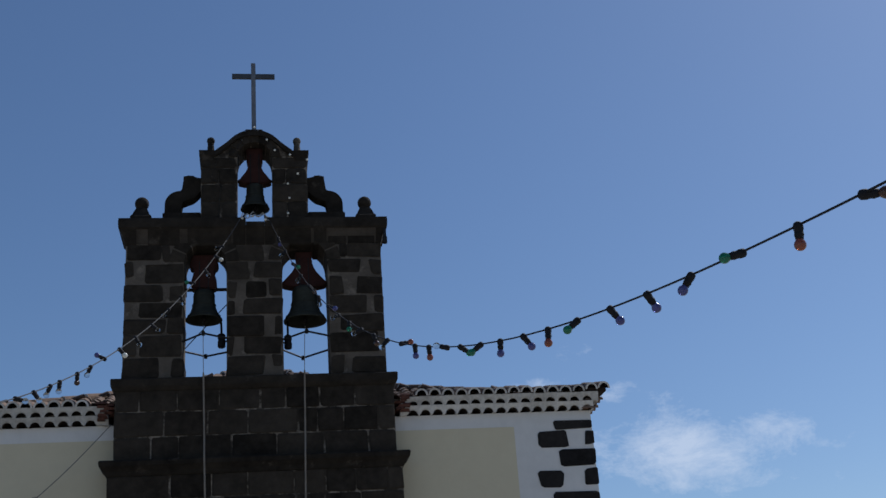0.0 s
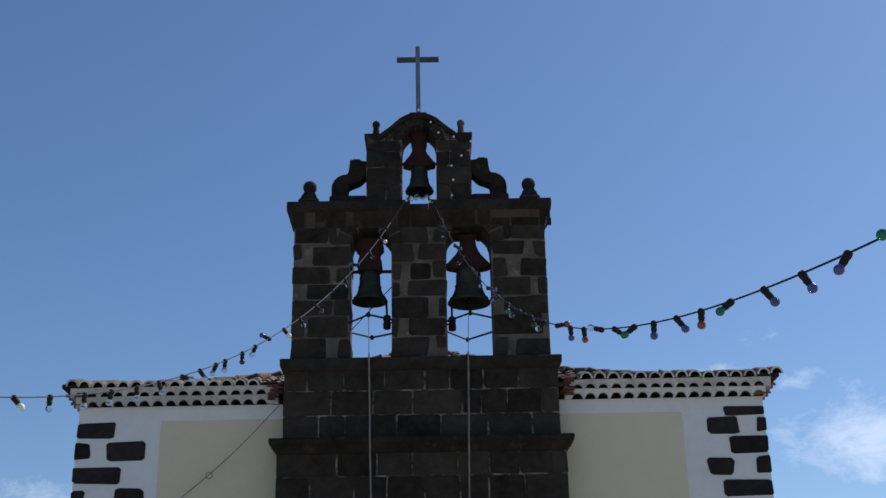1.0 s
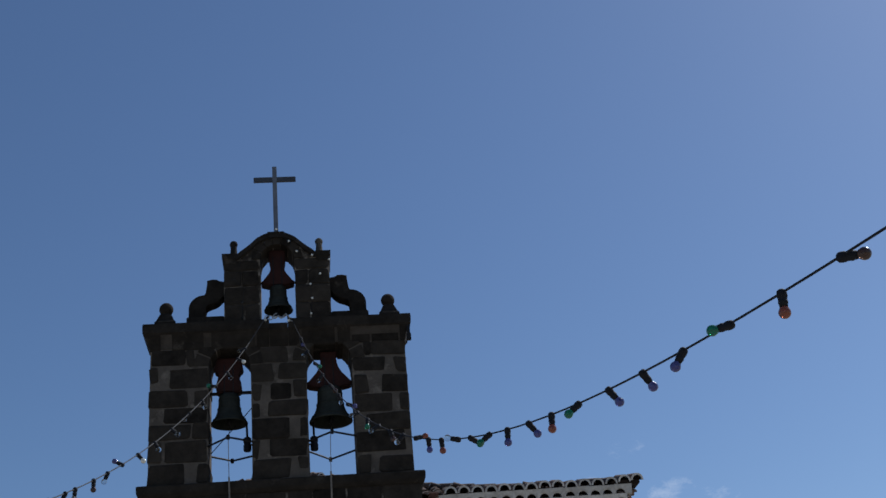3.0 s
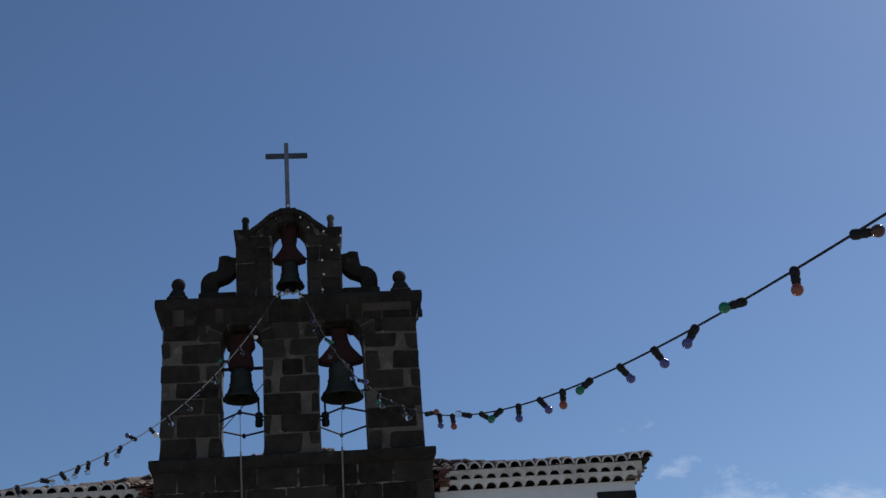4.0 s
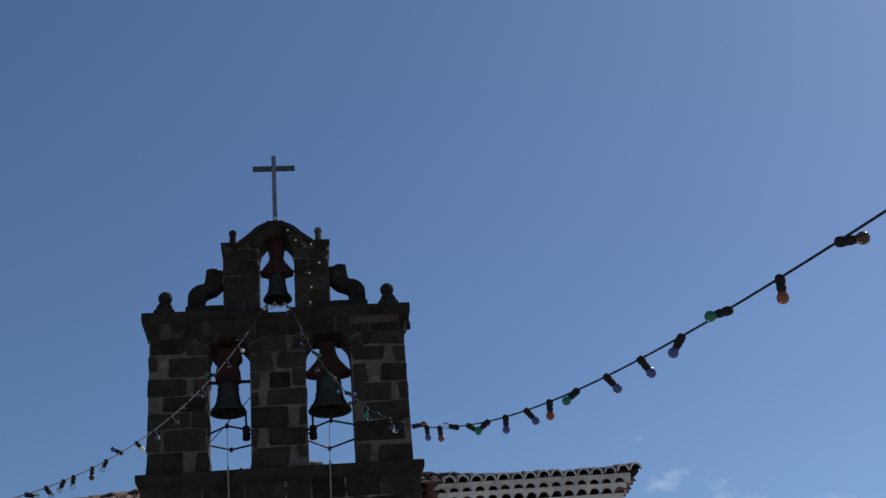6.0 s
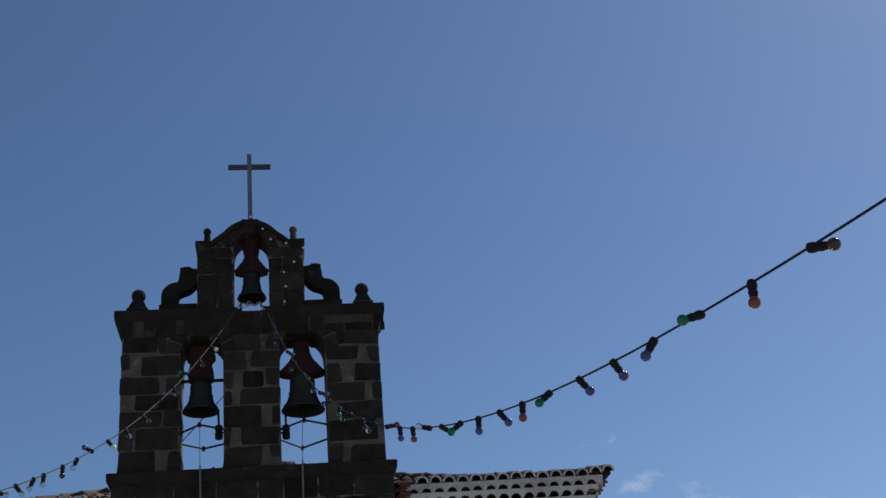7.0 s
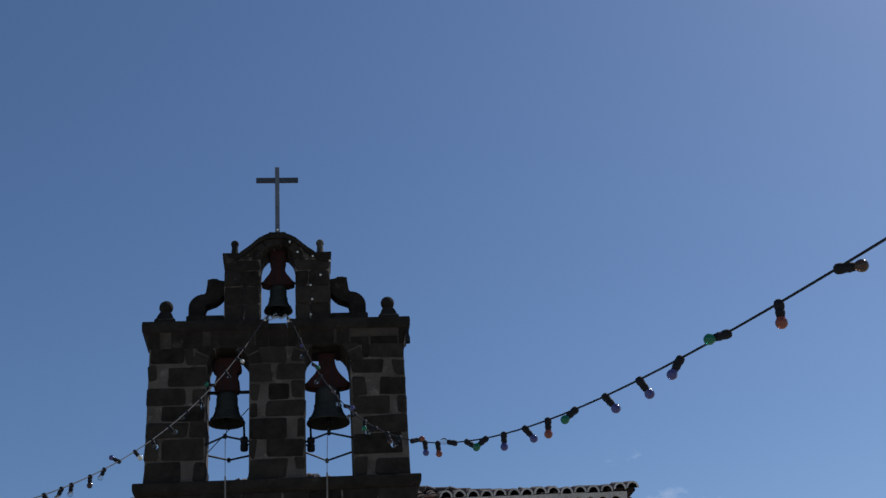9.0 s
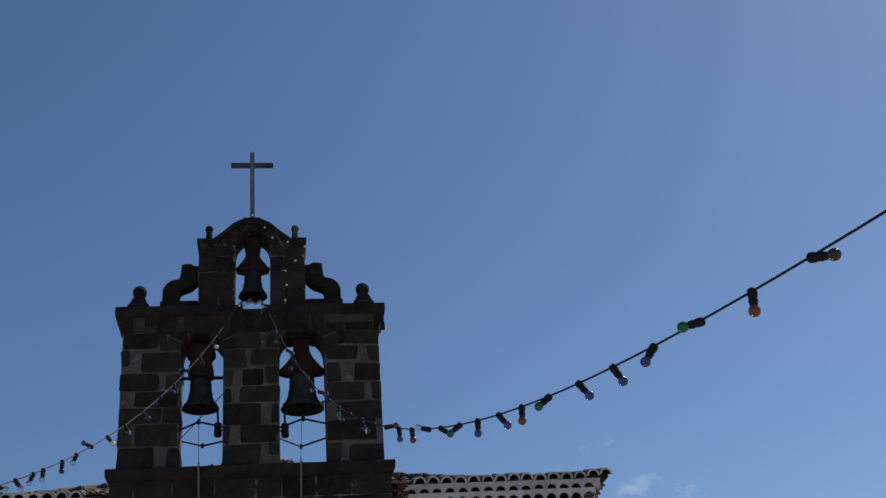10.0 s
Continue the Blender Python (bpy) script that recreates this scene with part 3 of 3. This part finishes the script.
for row, (z0, z1) in enumerate(zip(UC, UC[1:])):
    for sx in (-1, 1):
        cuts = [UH + 0.008, UX] if row % 2 else [UH + 0.008, UH + 0.26 + R.uniform(-0.06, 0.06), UX]
        for p, q in zip(cuts, cuts[1:]):
            a, b = sorted((sx * p, sx * q))
            part("stone", stone(a + 0.006, b - 0.006, z0 + 0.006, z1 - 0.006, UD0 - 0.02 + R.uniform(-0.006, 0.006), UD1 + 0.018), BASALT, upper)
for i in range(7):
    part("arch_stone", wedge(0.007, USPRING, UH - 0.005, UH + 0.125, 180 * i / 7 + 2, 180 * (i + 1) / 7 - 2, UD0 - 0.02, UD1 + 0.018), BASALT, upper)
rim = [(x, z) for x, z in CURVE] + [(-x, z) for x, z in CURVE[::-1]]
rim += [(x * 0.99, z - 0.075) for x, z in [(-a, b) for a, b in CURVE]] + [(x * 0.99, z - 0.075) for x, z in CURVE[::-1]]
part("pediment_moulding", plate(rim, UD0 - 0.06, UD1 + 0.05, 0.012), CARVED, gable, "curved basalt pediment moulding")
part("pediment_top", box(-0.13, 0.13, UD0 - 0.05, UD1 + 0.04, 10.53, 10.562, 0.01), CARVED, gable)
for sx in (-1, 1):
    c = sx * 0.685
    bm = stack(bmesh.new(), [(c - 0.09, c + 0.09, UD0 - 0.022, UD1 + 0.02, 10.06), (c - 0.095, c + 0.095, UD0 - 0.03, UD1 + 0.03, 10.11), (c - 0.112, c + 0.112, UD0 - 0.045, UD1 + 0.045, 10.14), (c - 0.115, c + 0.115, UD0 - 0.05, UD1 + 0.05, 10.215)])
    part("pedestal", bm, CARVED, gable, "square basalt pedestal")
    pin = lathe([(0.0, 10.24), (0.068, 10.24), (0.07, 10.275), (0.054, 10.29), (0.05, 10.46), (0.044, 10.49), (0.05, 10.51)] + ball_profile(0.06, 10.56, 10, -50), 20, (sx * 0.64, 0.26, -0.042))
    part("pinnacle", pin, LICHEN if sx > 0 else CARVED, gable, "small round-headed basalt pinnacle", smooth=True)
    s = sx
    bm = stack(bmesh.new(), [(s * 1.625 - 0.15, s * 1.625 + 0.15, 0.14, 0.44, 9.10), (s * 1.625 - 0.15, s * 1.625 + 0.15, 0.14, 0.44, 9.245), (s * 1.625 - 0.122, s * 1.625 + 0.122, 0.168, 0.412, 9.285), (s * 1.625 - 0.103, s * 1.625 + 0.103, 0.187, 0.393, 9.34), (s * 1.625 - 0.075, s * 1.625 + 0.075, 0.215, 0.365, 9.40)])
    fin = part("finial", bm, CARVED, gable, "ball finial on a tapering basalt plinth")
    part("ball", lathe([(0.0, 9.42), (0.07, 9.42), (0.066, 9.44)] + ball_profile(0.102, 9.53, 12, -55), 24, (s * 1.625, 0.29, -0.03)), CARVED, fin, smooth=True)
    # S-shaped scroll beside the upper stage
    pts = [(1.295, 9.10), (1.295, 9.40)] + arc(1.075, 9.445, 0.220, 0, 90, 10) + [(1.05, 9.667), (1.036, 9.695), (1.032, 9.83), (1.03, 9.905), (0.96, 9.922), (0.885, 9.918), (0.855, 9.872), (0.80, 9.862), (0.76, 9.875),
           (0.76, 9.685), (0.80, 9.635), (0.845, 9.578), (0.90, 9.535), (0.965, 9.512), (1.035, 9.505), (1.058, 9.485), (1.066, 9.44), (1.066, 9.10)]
    part("scroll", plate([(s * x, z) for x, z in pts], 0.19, 0.41, 0.014, 1), CARVED, gable, "S-shaped carved basalt scroll")
    part("scroll_plinth", box(min(s * 0.772, s * 1.315), max(s * 0.772, s * 1.315), 0.08, 0.50, 9.10, 9.275, 0.012), CARVED, gable)

# string course, pedestal stage, moulding, lower stage
part("string_course", cornice_bm(None, None, [(0.0, 6.585), (0.02, 6.60), (0.045, 6.64), (0.05, 6.655), (0.055, 6.74), (0.045, 6.758)], 1.885, 1.0, -0.05), CARVED, gable, "flat basalt string course")
stage = part("middle_stage", box(-1.875, 1.875, -0.035, 1.0, 5.55, 6.60), DARK_MORTAR, gable, "dark basalt ashlar stage")
part("moulding", cornice_bm(None, None, [(0.0, 5.43), (0.015, 5.445), (0.03, 5.49), (0.07, 5.54), (0.09, 5.555), (0.10, 5.61), (0.085, 5.632)], 1.945, 1.0, -0.11), CARVED, gable, "moulded basalt ledge")
base = part("lower_stage", box(-1.935, 1.935, -0.095, 0.9, GROUND, 5.45), DARK_MORTAR, gable, "dark basalt ashlar lower stage")
LOW = [(6.30, 6.60, (-1.56, -1.06, -0.50, 0.05, 0.39, 0.85, 1.34)), (5.96, 6.30, (-1.23, -0.66, -0.12, 0.55, 0.82, 1.17, 1.64)), (5.60, 5.96, (-1.40, -1.04, -0.34, 0.26, 0.90, 1.50))]
for z0, z1, cuts in LOW:
    cuts = [-1.885, *cuts, 1.885]
    for p, q in zip(cuts, cuts[1:]):
        part("stone", stone(p + 0.010, q - 0.010, z0 + 0.008, z1 - 0.008, -0.048 + R.uniform(-0.004, 0.004), 0.6, 0.010, 0.008, 0.03), BASALT, stage)
rows = [(5.12, 5.44, (-1.14, -0.60, -0.13, 0.48, 0.89, 1.30, 1.73)), (4.76, 5.12, (-1.49, -0.90, -0.47, 0.03, 0.50, 0.88, 1.36))]
z = 4.76
while z > GROUND + 0.2:
    cuts, x = [], -1.95 + R.uniform(0.4, 0.7)
    while x < 1.6:
        cuts.append(x)
        x += R.uniform(0.45, 0.8)
    rows.append((max(z - 0.34, GROUND), z, tuple(cuts)))
    z -= 0.34
for z0, z1, cuts in rows:
    cuts = [-1.945, *cuts, 1.945]
    for p, q in zip(cuts, cuts[1:]):
        part("stone", stone(p + 0.010, q - 0.010, z0 + 0.008, z1 - 0.008, -0.108 + R.uniform(-0.004, 0.004), 0.6, 0.010, 0.008, 0.03), BASALT, base)

# ---- cross ----
cross = thing("cross", (0, 0.28, 10.57), "plain weathered grey cross on top of the bell gable", "cross")
part("upright", box(-0.034, 0.034, -0.025, 0.025, -0.02, 1.305, 0.004), GREY_METAL, cross)
part("crossbar", box(-0.325, 0.325, -0.020, 0.020, 1.035, 1.118, 0.004), DARK_PAINT, cross, "dark painted crossbar")
part("foot", lathe([(0.0, -0.03), (0.075, -0.03), (0.075, 0.02), (0.05, 0.05), (0.0, 0.05)], 16), GREY_METAL, cross)


# ---- bells ----
def bell(x, y, rim_z, r, h, yoke, label):
    b = thing("bell", (x, y, rim_z), label, "bell", "bells of the gable")
    k, q = r, h
    outer = [(1.0, 0.0), (1.0, 0.03), (0.95, 0.07), (0.84, 0.16), (0.73, 0.28), (0.65, 0.42), (0.60, 0.58), (0.585, 0.74), (0.575, 0.86), (0.545, 0.935), (0.46, 0.98), (0.0, 1.0)]
    inner = [(0.0, 0.93), (0.36, 0.92), (0.47, 0.84), (0.51, 0.60), (0.57, 0.42), (0.66, 0.27), (0.78, 0.14), (0.90, 0.03), (0.96, 0.0)]
    part("bell_body", lathe([(a * k, c * q) for a, c in inner] + [(a * k, c * q) for a, c in outer], 40), BRONZE, b, smooth=True)
    bands = bmesh.new()
    for c, rr in ((0.13, 0.885), (0.80, 0.572), (0.50, 0.632)):
        lathe([(rr * k - 0.006, c * q - 0.008), (rr * k + 0.006, c * q - 0.004), (rr * k + 0.006, c * q + 0.004), (rr * k - 0.006, c * q + 0.008)], 40, bm=bands)
    part("raised_band", bands, BRONZE, b, smooth=True)
    clap = tube([(0, 0, q * 0.9), (0, 0, -0.02)], 0.012)
    lathe([(0, -0.03), (0.028, -0.015), (0.042, 0.03), (0.03, 0.08), (0, 0.1)], 16, bm=clap)
    tube([(0, 0, -0.02), (0, 0, -0.07)], 0.010, bm=clap)
    part("clapper", clap, IRON, b, smooth=True)
    pts = [(a, q + c) for a, c in yoke]
    part("yoke", plate([(-a, c) for a, c in pts] + [(a, c) for a, c in pts[::-1]], -0.10, 0.10, 0.02), WOOD, b, "red-brown wooden headstock")
    for sx in (-1, 1):
        part("strap", box(min(sx * 0.055, sx * 0.07), max(sx * 0.055, sx * 0.07), -0.108, 0.108, q - 0.03, q + yoke[-1][1] * 0.8, 0.003), IRON, b, "iron strap")
    return b


YOKE_R = [(0.13, -0.02), (0.20, -0.012), (0.29, 0.0), (0.322, 0.022), (0.325, 0.052), (0.285, 0.078), (0.22, 0.122), (0.165, 0.185), (0.125, 0.255), (0.10, 0.335), (0.098, 0.385), (0.115, 0.435), (0.125, 0.52)]
YOKE_L = [(0.15, 0.0), (0.17, 0.015), (0.182, 0.07), (0.175, 0.14), (0.155, 0.21), (0.135, 0.265), (0.13, 0.29), (0.165, 0.305), (0.195, 0.33), (0.205, 0.37), (0.18, 0.46), (0.15, 0.52)]
YOKE_T = [(0.10, -0.02), (0.15, -0.005), (0.21, 0.004), (0.241, 0.022), (0.243, 0.046), (0.205, 0.070), (0.15, 0.112), (0.11, 0.165), (0.083, 0.23), (0.08, 0.29), (0.105, 0.33), (0.12, 0.40), (0.12, 0.57)]
bell(-0.727, 0.30, 7.69, 0.258, 0.45, YOKE_L, "aged bronze bell hanging from a rounded wooden yoke")
bell(0.697, 0.30, 7.645, 0.308, 0.525, YOKE_R, "larger green-tinged bronze bell under a waisted wooden yoke")
bell(0.005, 0.25, 9.385, 0.212, 0.40, YOKE_T, "small bronze bell in the topmost opening")


def axle(x0, x1, y, z, flat):
    ob = thing("bell_axle", (0, 0, 0), "black iron bell axle let into the jambs", "axle", "bell axles")
    bm = box(x0, x1, y - 0.03, y + 0.03, z - 0.016, z + 0.016, 0.003) if flat else tube([(x0, y, z), (x1, y, z)], 0.018, 10)
    part("bar", bm, IRON, ob)


axle(-1.03, -0.375, 0.30, 8.155, True)
axle(0.35, 1.05, 0.30, 8.235, False)
axle(-0.27, 0.285, 0.25, 9.84, False)


# ---- rails across the two large openings, strikers, ropes ----
def rail(points, label):
    ob = thing("guard_rail", (0, 0, 0), label, "rail", "guard rails in the bell openings")
    part("bar", tube(points, 0.015, 8), IRON, ob)
    part("joint", lathe([(0, -0.03), (0.024, -0.03), (0.024, 0.03), (0, 0.03)], 10, points[1]), IRON, ob)


for (cx, h, _), back_y, off in ((OPEN[0], 0.81, 0.0), (OPEN[1], 1.0, 0.0)):
    rail([(cx - h - 0.03, 0.03, 7.29), (cx - 0.01, -0.26, 7.32), (cx + h + 0.03, 0.03, 7.33)], "bent black iron rail bowed out of the bell opening")
    rail([(cx - h - 0.03, 0.57, 7.33), (cx - 0.02, back_y, 7.32), (cx + h + 0.03, 0.57, 7.31)], "bent black iron rail bowed out behind the bell")


def striker(x, y, z, arm_to, jamb):
    ob = thing("bell_striker", (0, 0, 0), "black electric bell striker on a short arm", "striker", "bell strikers")
    part("housing", lathe([(0, -0.10), (0.045, -0.10), (0.055, -0.085), (0.055, -0.01), (0.048, 0.0), (0.048, 0.02), (0.055, 0.03), (0.055, 0.085), (0.04, 0.10), (0, 0.10)], 18, (x, y, z)), RUBBER, ob, smooth=True)
    part("arm", tube([(x, y, z + 0.09), (x + (arm_to - x) * 0.3, y, z + 0.18), (arm_to, y, z + 0.31)], 0.016), IRON, ob)
    part("bracket", tube([(x, y, z), (jamb, y, z - 0.01)], 0.014), IRON, ob)


striker(-0.482, 0.30, 7.385, -0.49, -0.39)
striker(0.447, 0.30, 7.345, 0.445, 0.36)


def bell_rope(points, label):
    ob = thing("bell_rope", (0, 0, 0), label, "rope", "bell ropes")
    part("cord", tube(points[:3], 0.0045), ROPE, ob)
    part("rope", tube(points[2:], 0.0115), ROPE, ob)


bell_rope([(-0.727, 0.30, 7.62), (-0.72, -0.10, 7.30), (-0.712, -0.135, 6.80), (-0.695, -0.135, 5.9), (-0.69, -0.24, 5.64), (-0.672, -0.24, 4.85), (-0.64, -0.24, 1.5)], "greyish bell rope hanging down the front of the gable")
bell_rope([(0.697, 0.30, 7.58), (0.67, 0.0, 7.32), (0.652, -0.135, 6.80), (0.64, -0.135, 5.9), (0.63, -0.24, 5.64), (0.617, -0.24, 4.85), (0.60, -0.24, 1.5)], "greyish bell rope hanging down the front of the gable")

stay = thing("stay_wire", (0, 0, 0), "thin dark stay wire behind the smaller bell", "wire")
part("wire", tube([(-0.36, 0.50, 8.06), (-0.70, 0.50, 7.68), (-1.02, 0.50, 7.32)], 0.007, 6), IRON, stay)

drop = thing("drop_cable", (0, 0, 0), "thin grey cable slung along the wall with a small loop", "cable")
cable = [(-1.93 - 1.30 * u, 0.05 + 0.2 * u, 6.16 - 1.2 * u - 0.06 * math.sin(math.pi * u)) for u in [i / 12 for i in range(13)]] + [(-3.9, 0.26, 4.25), (-4.6, 0.28, 3.5)]
part("cable", tube(cable, 0.0065, 6), WIRE, drop)
lp = (-2.88, 0.19, 5.225)
part("loop", tube([(lp[0] + 0.045 * math.cos(a), lp[1], lp[2] + 0.045 * math.sin(a)) for a in [2 * math.pi * i / 14 for i in range(15)]], 0.005, 6), WIRE, drop)


# ---- festoon lights ----
SOCKET_BM = lathe([(0, 0.022), (0.013, 0.022), (0.021, 0.014), (0.023, 0.0), (0.0225, -0.016), (0.0205, -0.018), (0.020, -0.034), (0.0215, -0.037), (0.0215, -0.046), (0.0195, -0.049), (0.018, -0.064), (0, -0.064)], 14)
bmesh.ops.scale(SOCKET_BM, vec=(1.12, 1.12, 1.06), verts=SOCKET_BM.verts[:])
SOCKET = shared("lamp_holder", RUBBER, SOCKET_BM)
GLOBE = {}
for c, m in BULB_GLASS.items():
    prof = [(0.0, -0.055), (0.013, -0.058), (0.016, -0.068), (0.0235, -0.0765)] + [(max(0.0, 0.0305 * math.cos(radians(a))), -0.0975 + 0.0305 * math.sin(radians(a))) for a in range(40, -91, -13)]
    prof[-1] = (0.0, prof[-1][1])
    GLOBE[c] = shared("bulb", m, lathe(prof, 20))
PALE_GLOBE = GLOBE["clear"].copy()
PALE_GLOBE.materials[0] = MILKY
for me in [SOCKET, PALE_GLOBE, *GLOBE.values()]:
    for p in me.polygons:
        p.use_smooth = True


def festoon(name, anchor, heading, curve, length, lamps, label, cable_mat=RUBBER):
    """A cable in a vertical plane: curve gives its height s metres out from the anchor; lamps are (s, lean in degrees to +x, lean towards -y, colour)."""
    ob = thing(name, (0, 0, 0), label, "string lights", "festoons from the bell gable")
    a = radians(heading)

    def at(s):
        return Vector((anchor[0] + math.sin(a) * s, anchor[1] - math.cos(a) * s, curve(s)))

    part("cable", tube([at(i * length / 90) for i in range(91)], 0.0058, 6), cable_mat, ob, "weathered rubber cable")
    for s, lean, fore, colour in lamps:
        h = new("lamp_holder", SOCKET)
        h.parent = ob
        h.matrix_basis = Matrix.Translation(at(s) + Vector((0, 0, -0.006))) @ Euler((radians(fore), radians(-lean), 0)).to_matrix().to_4x4() @ Matrix.Scale(0.91, 4)
        g = new("bulb", PALE_GLOBE if colour == "white" else GLOBE[colour])
        g.parent = h
        g["label"] = colour + " glass bulb"
    return ob


RIGHT = [(11.97, 80, -35, "amber"), (11.52, -4, 0, "orange"), (11.07, -78, 10, "green"), (10.60, -34, 10, "blue"), (10.14, 34, 10, "blue"), (9.70, 36, 0, "blue"), (9.26, -50, 0, "green"), (8.83, -4, 0, "orange"),
         (8.43, 36, 0, "blue"), (8.02, -3, 0, "blue"), (7.64, -52, 5, "green"), (7.22, 62, 20, "green"), (6.92, -105, 10, "clear"), (6.48, 3, 0, "orange"), (6.12, 2, 0, "blue"), (5.74, 100, 0, "orange")]
LOOKS = ("clear", "amber", "clear", "green", "clear", "blue")
RIGHT += [(5.33 - 0.43 * i, R.uniform(-80, 80), R.uniform(-30, 30), LOOKS[i % 6]) for i in range(12)] + [(12.75 + 0.45 * i, R.uniform(-80, 80), R.uniform(-20, 20), LOOKS[i % 6]) for i in range(24)]
festoon("festoon", (0.20, -0.15), 11, lambda s: 9.064 - 0.949 * s + 0.06129 * s * s - 0.00143 * s ** 3 if s < 12.4 else 3.994 - 0.089 * (s - 12.4) + 0.024 * (s - 12.4) ** 2, 24.0, RIGHT,
        "black festoon cable with coloured bulbs strung from the gable")
LEFT = [(7.80, 40, 0, "white"), (7.40, 0, 0, "clear"), (6.98, 0, 0, "clear"), (6.63, -10, 0, "clear"), (6.28, 5, 0, "clear"), (5.95, 20, 0, "clear"), (5.58, 75, 0, "clear"), (5.28, 35, 0, "clear"), (5.0, -20, 0, "clear"), (4.83, -3, 0, "clear"),
        (4.50, 0, 0, "amber"), (4.24, -20, 0, "clear"), (3.95, -120, 0, "blue"), (3.62, 40, 0, "white"), (3.25, 30, 0, "clear"), (2.85, 50, 0, "clear"), (2.4, -40, 0, "clear"), (2.05, 20, 0, "clear"), (1.66, -100, 0, "green"), (1.3, 30, 0, "clear"), (0.95, 60, 0, "white"), (0.7, -70, 0, "clear")]
LEFT += [(8.22 + 0.43 * i, R.uniform(-50, 50), R.uniform(-20, 20), LOOKS[i % 6]) for i in range(18)]
festoon("festoon", (-0.20, -0.15), -20, lambda s: 9.0764 - 1.05044 * s + 0.06555 * s * s - 0.00111 * s ** 3, 16.0, LEFT, "weathered festoon cable with mostly clear bulbs strung from the gable", OLD_RUBBER)

# slack end of the festoons tied across the foot of the small opening
tie = thing("festoon_tie", (0, 0, 0), "slack bundle of cable and bulbs across the small opening", "string lights")
tp = [(-0.20 + 0.40 * i / 14, -0.13 - 0.02 * math.sin(i * 1.7), 9.09 + 0.05 * math.sin(i * 1.3) + 0.05 * math.sin(math.pi * i / 14)) for i in range(15)]
part("cable", tube(tp, 0.0075, 6), PALE_WIRE, tie)
part("slack_cable", tube([(x * 0.8 + 0.03, y - 0.03, 9.11 + 0.022 * math.sin(k * 1.3)) for k, (x, y, z) in enumerate(tp)], 0.007, 6), PALE_WIRE, tie)
for i in (2, 7, 12):
    h = new("lamp_holder", SOCKET)
    h.parent = tie
    h.matrix_basis = Matrix.Translation(tp[i]) @ Euler((radians(R.uniform(-30, 30)), radians(R.uniform(-120, 120)), 0)).to_matrix().to_4x4() @ Matrix.Scale(0.62, 4)
    g = new("bulb", PALE_GLOBE)
    g.parent = h

# fine lights nailed along the pediment and down the upper stage
fine = thing("fairy_lights", (0, 0, 0), "thin wire of tiny milky bulbs along the curved pediment", "string lights")
FL = [(-0.037, 10.467), (-0.172, 10.366), (-0.291, 10.172), (-0.514, 10.113), (-0.615, 9.773), (-0.477, 9.622), (-0.503, 9.405), (-0.513, 9.163)]
FR = [(0.007, 10.581), (0.187, 10.375), (0.30, 10.202), (0.523, 10.129), (0.771, 10.047), (0.63, 9.817), (0.483, 9.655), (0.501, 9.426), (0.477, 9.182)]
TINY = shared("bulb", MILKY, lathe(ball_profile(0.017, 0, 8), 12))
TINY_DIM = shared("bulb", BULB_GLASS["clear"], lathe(ball_profile(0.015, 0, 8), 12))
for line, dim in ((FL, True), (FR, False)):
    part("wire", tube([(x, -0.065, z) for x, z in line], 0.003, 5), RUBBER, fine)
    for i, (x, z) in enumerate(line[1:] if dim else line):
        g = new("bulb", TINY_DIM if dim else TINY)
        g.parent = fine
        g.location = (x, -0.075, z)

# a small dark piece under the end of the cornice, standing in for its moulding
bracket = thing("cornice_end_piece", (1.865, -0.06, 8.72), "small dark end piece of the moulding hanging under the cornice", "bracket")
part("stem", box(-0.022, 0.022, -0.02, 0.02, 0.0, 0.23, 0.005), IRON, bracket)
part("head", box(-0.032, 0.032, -0.03, 0.03, -0.02, 0.09, 0.008), IRON, bracket)
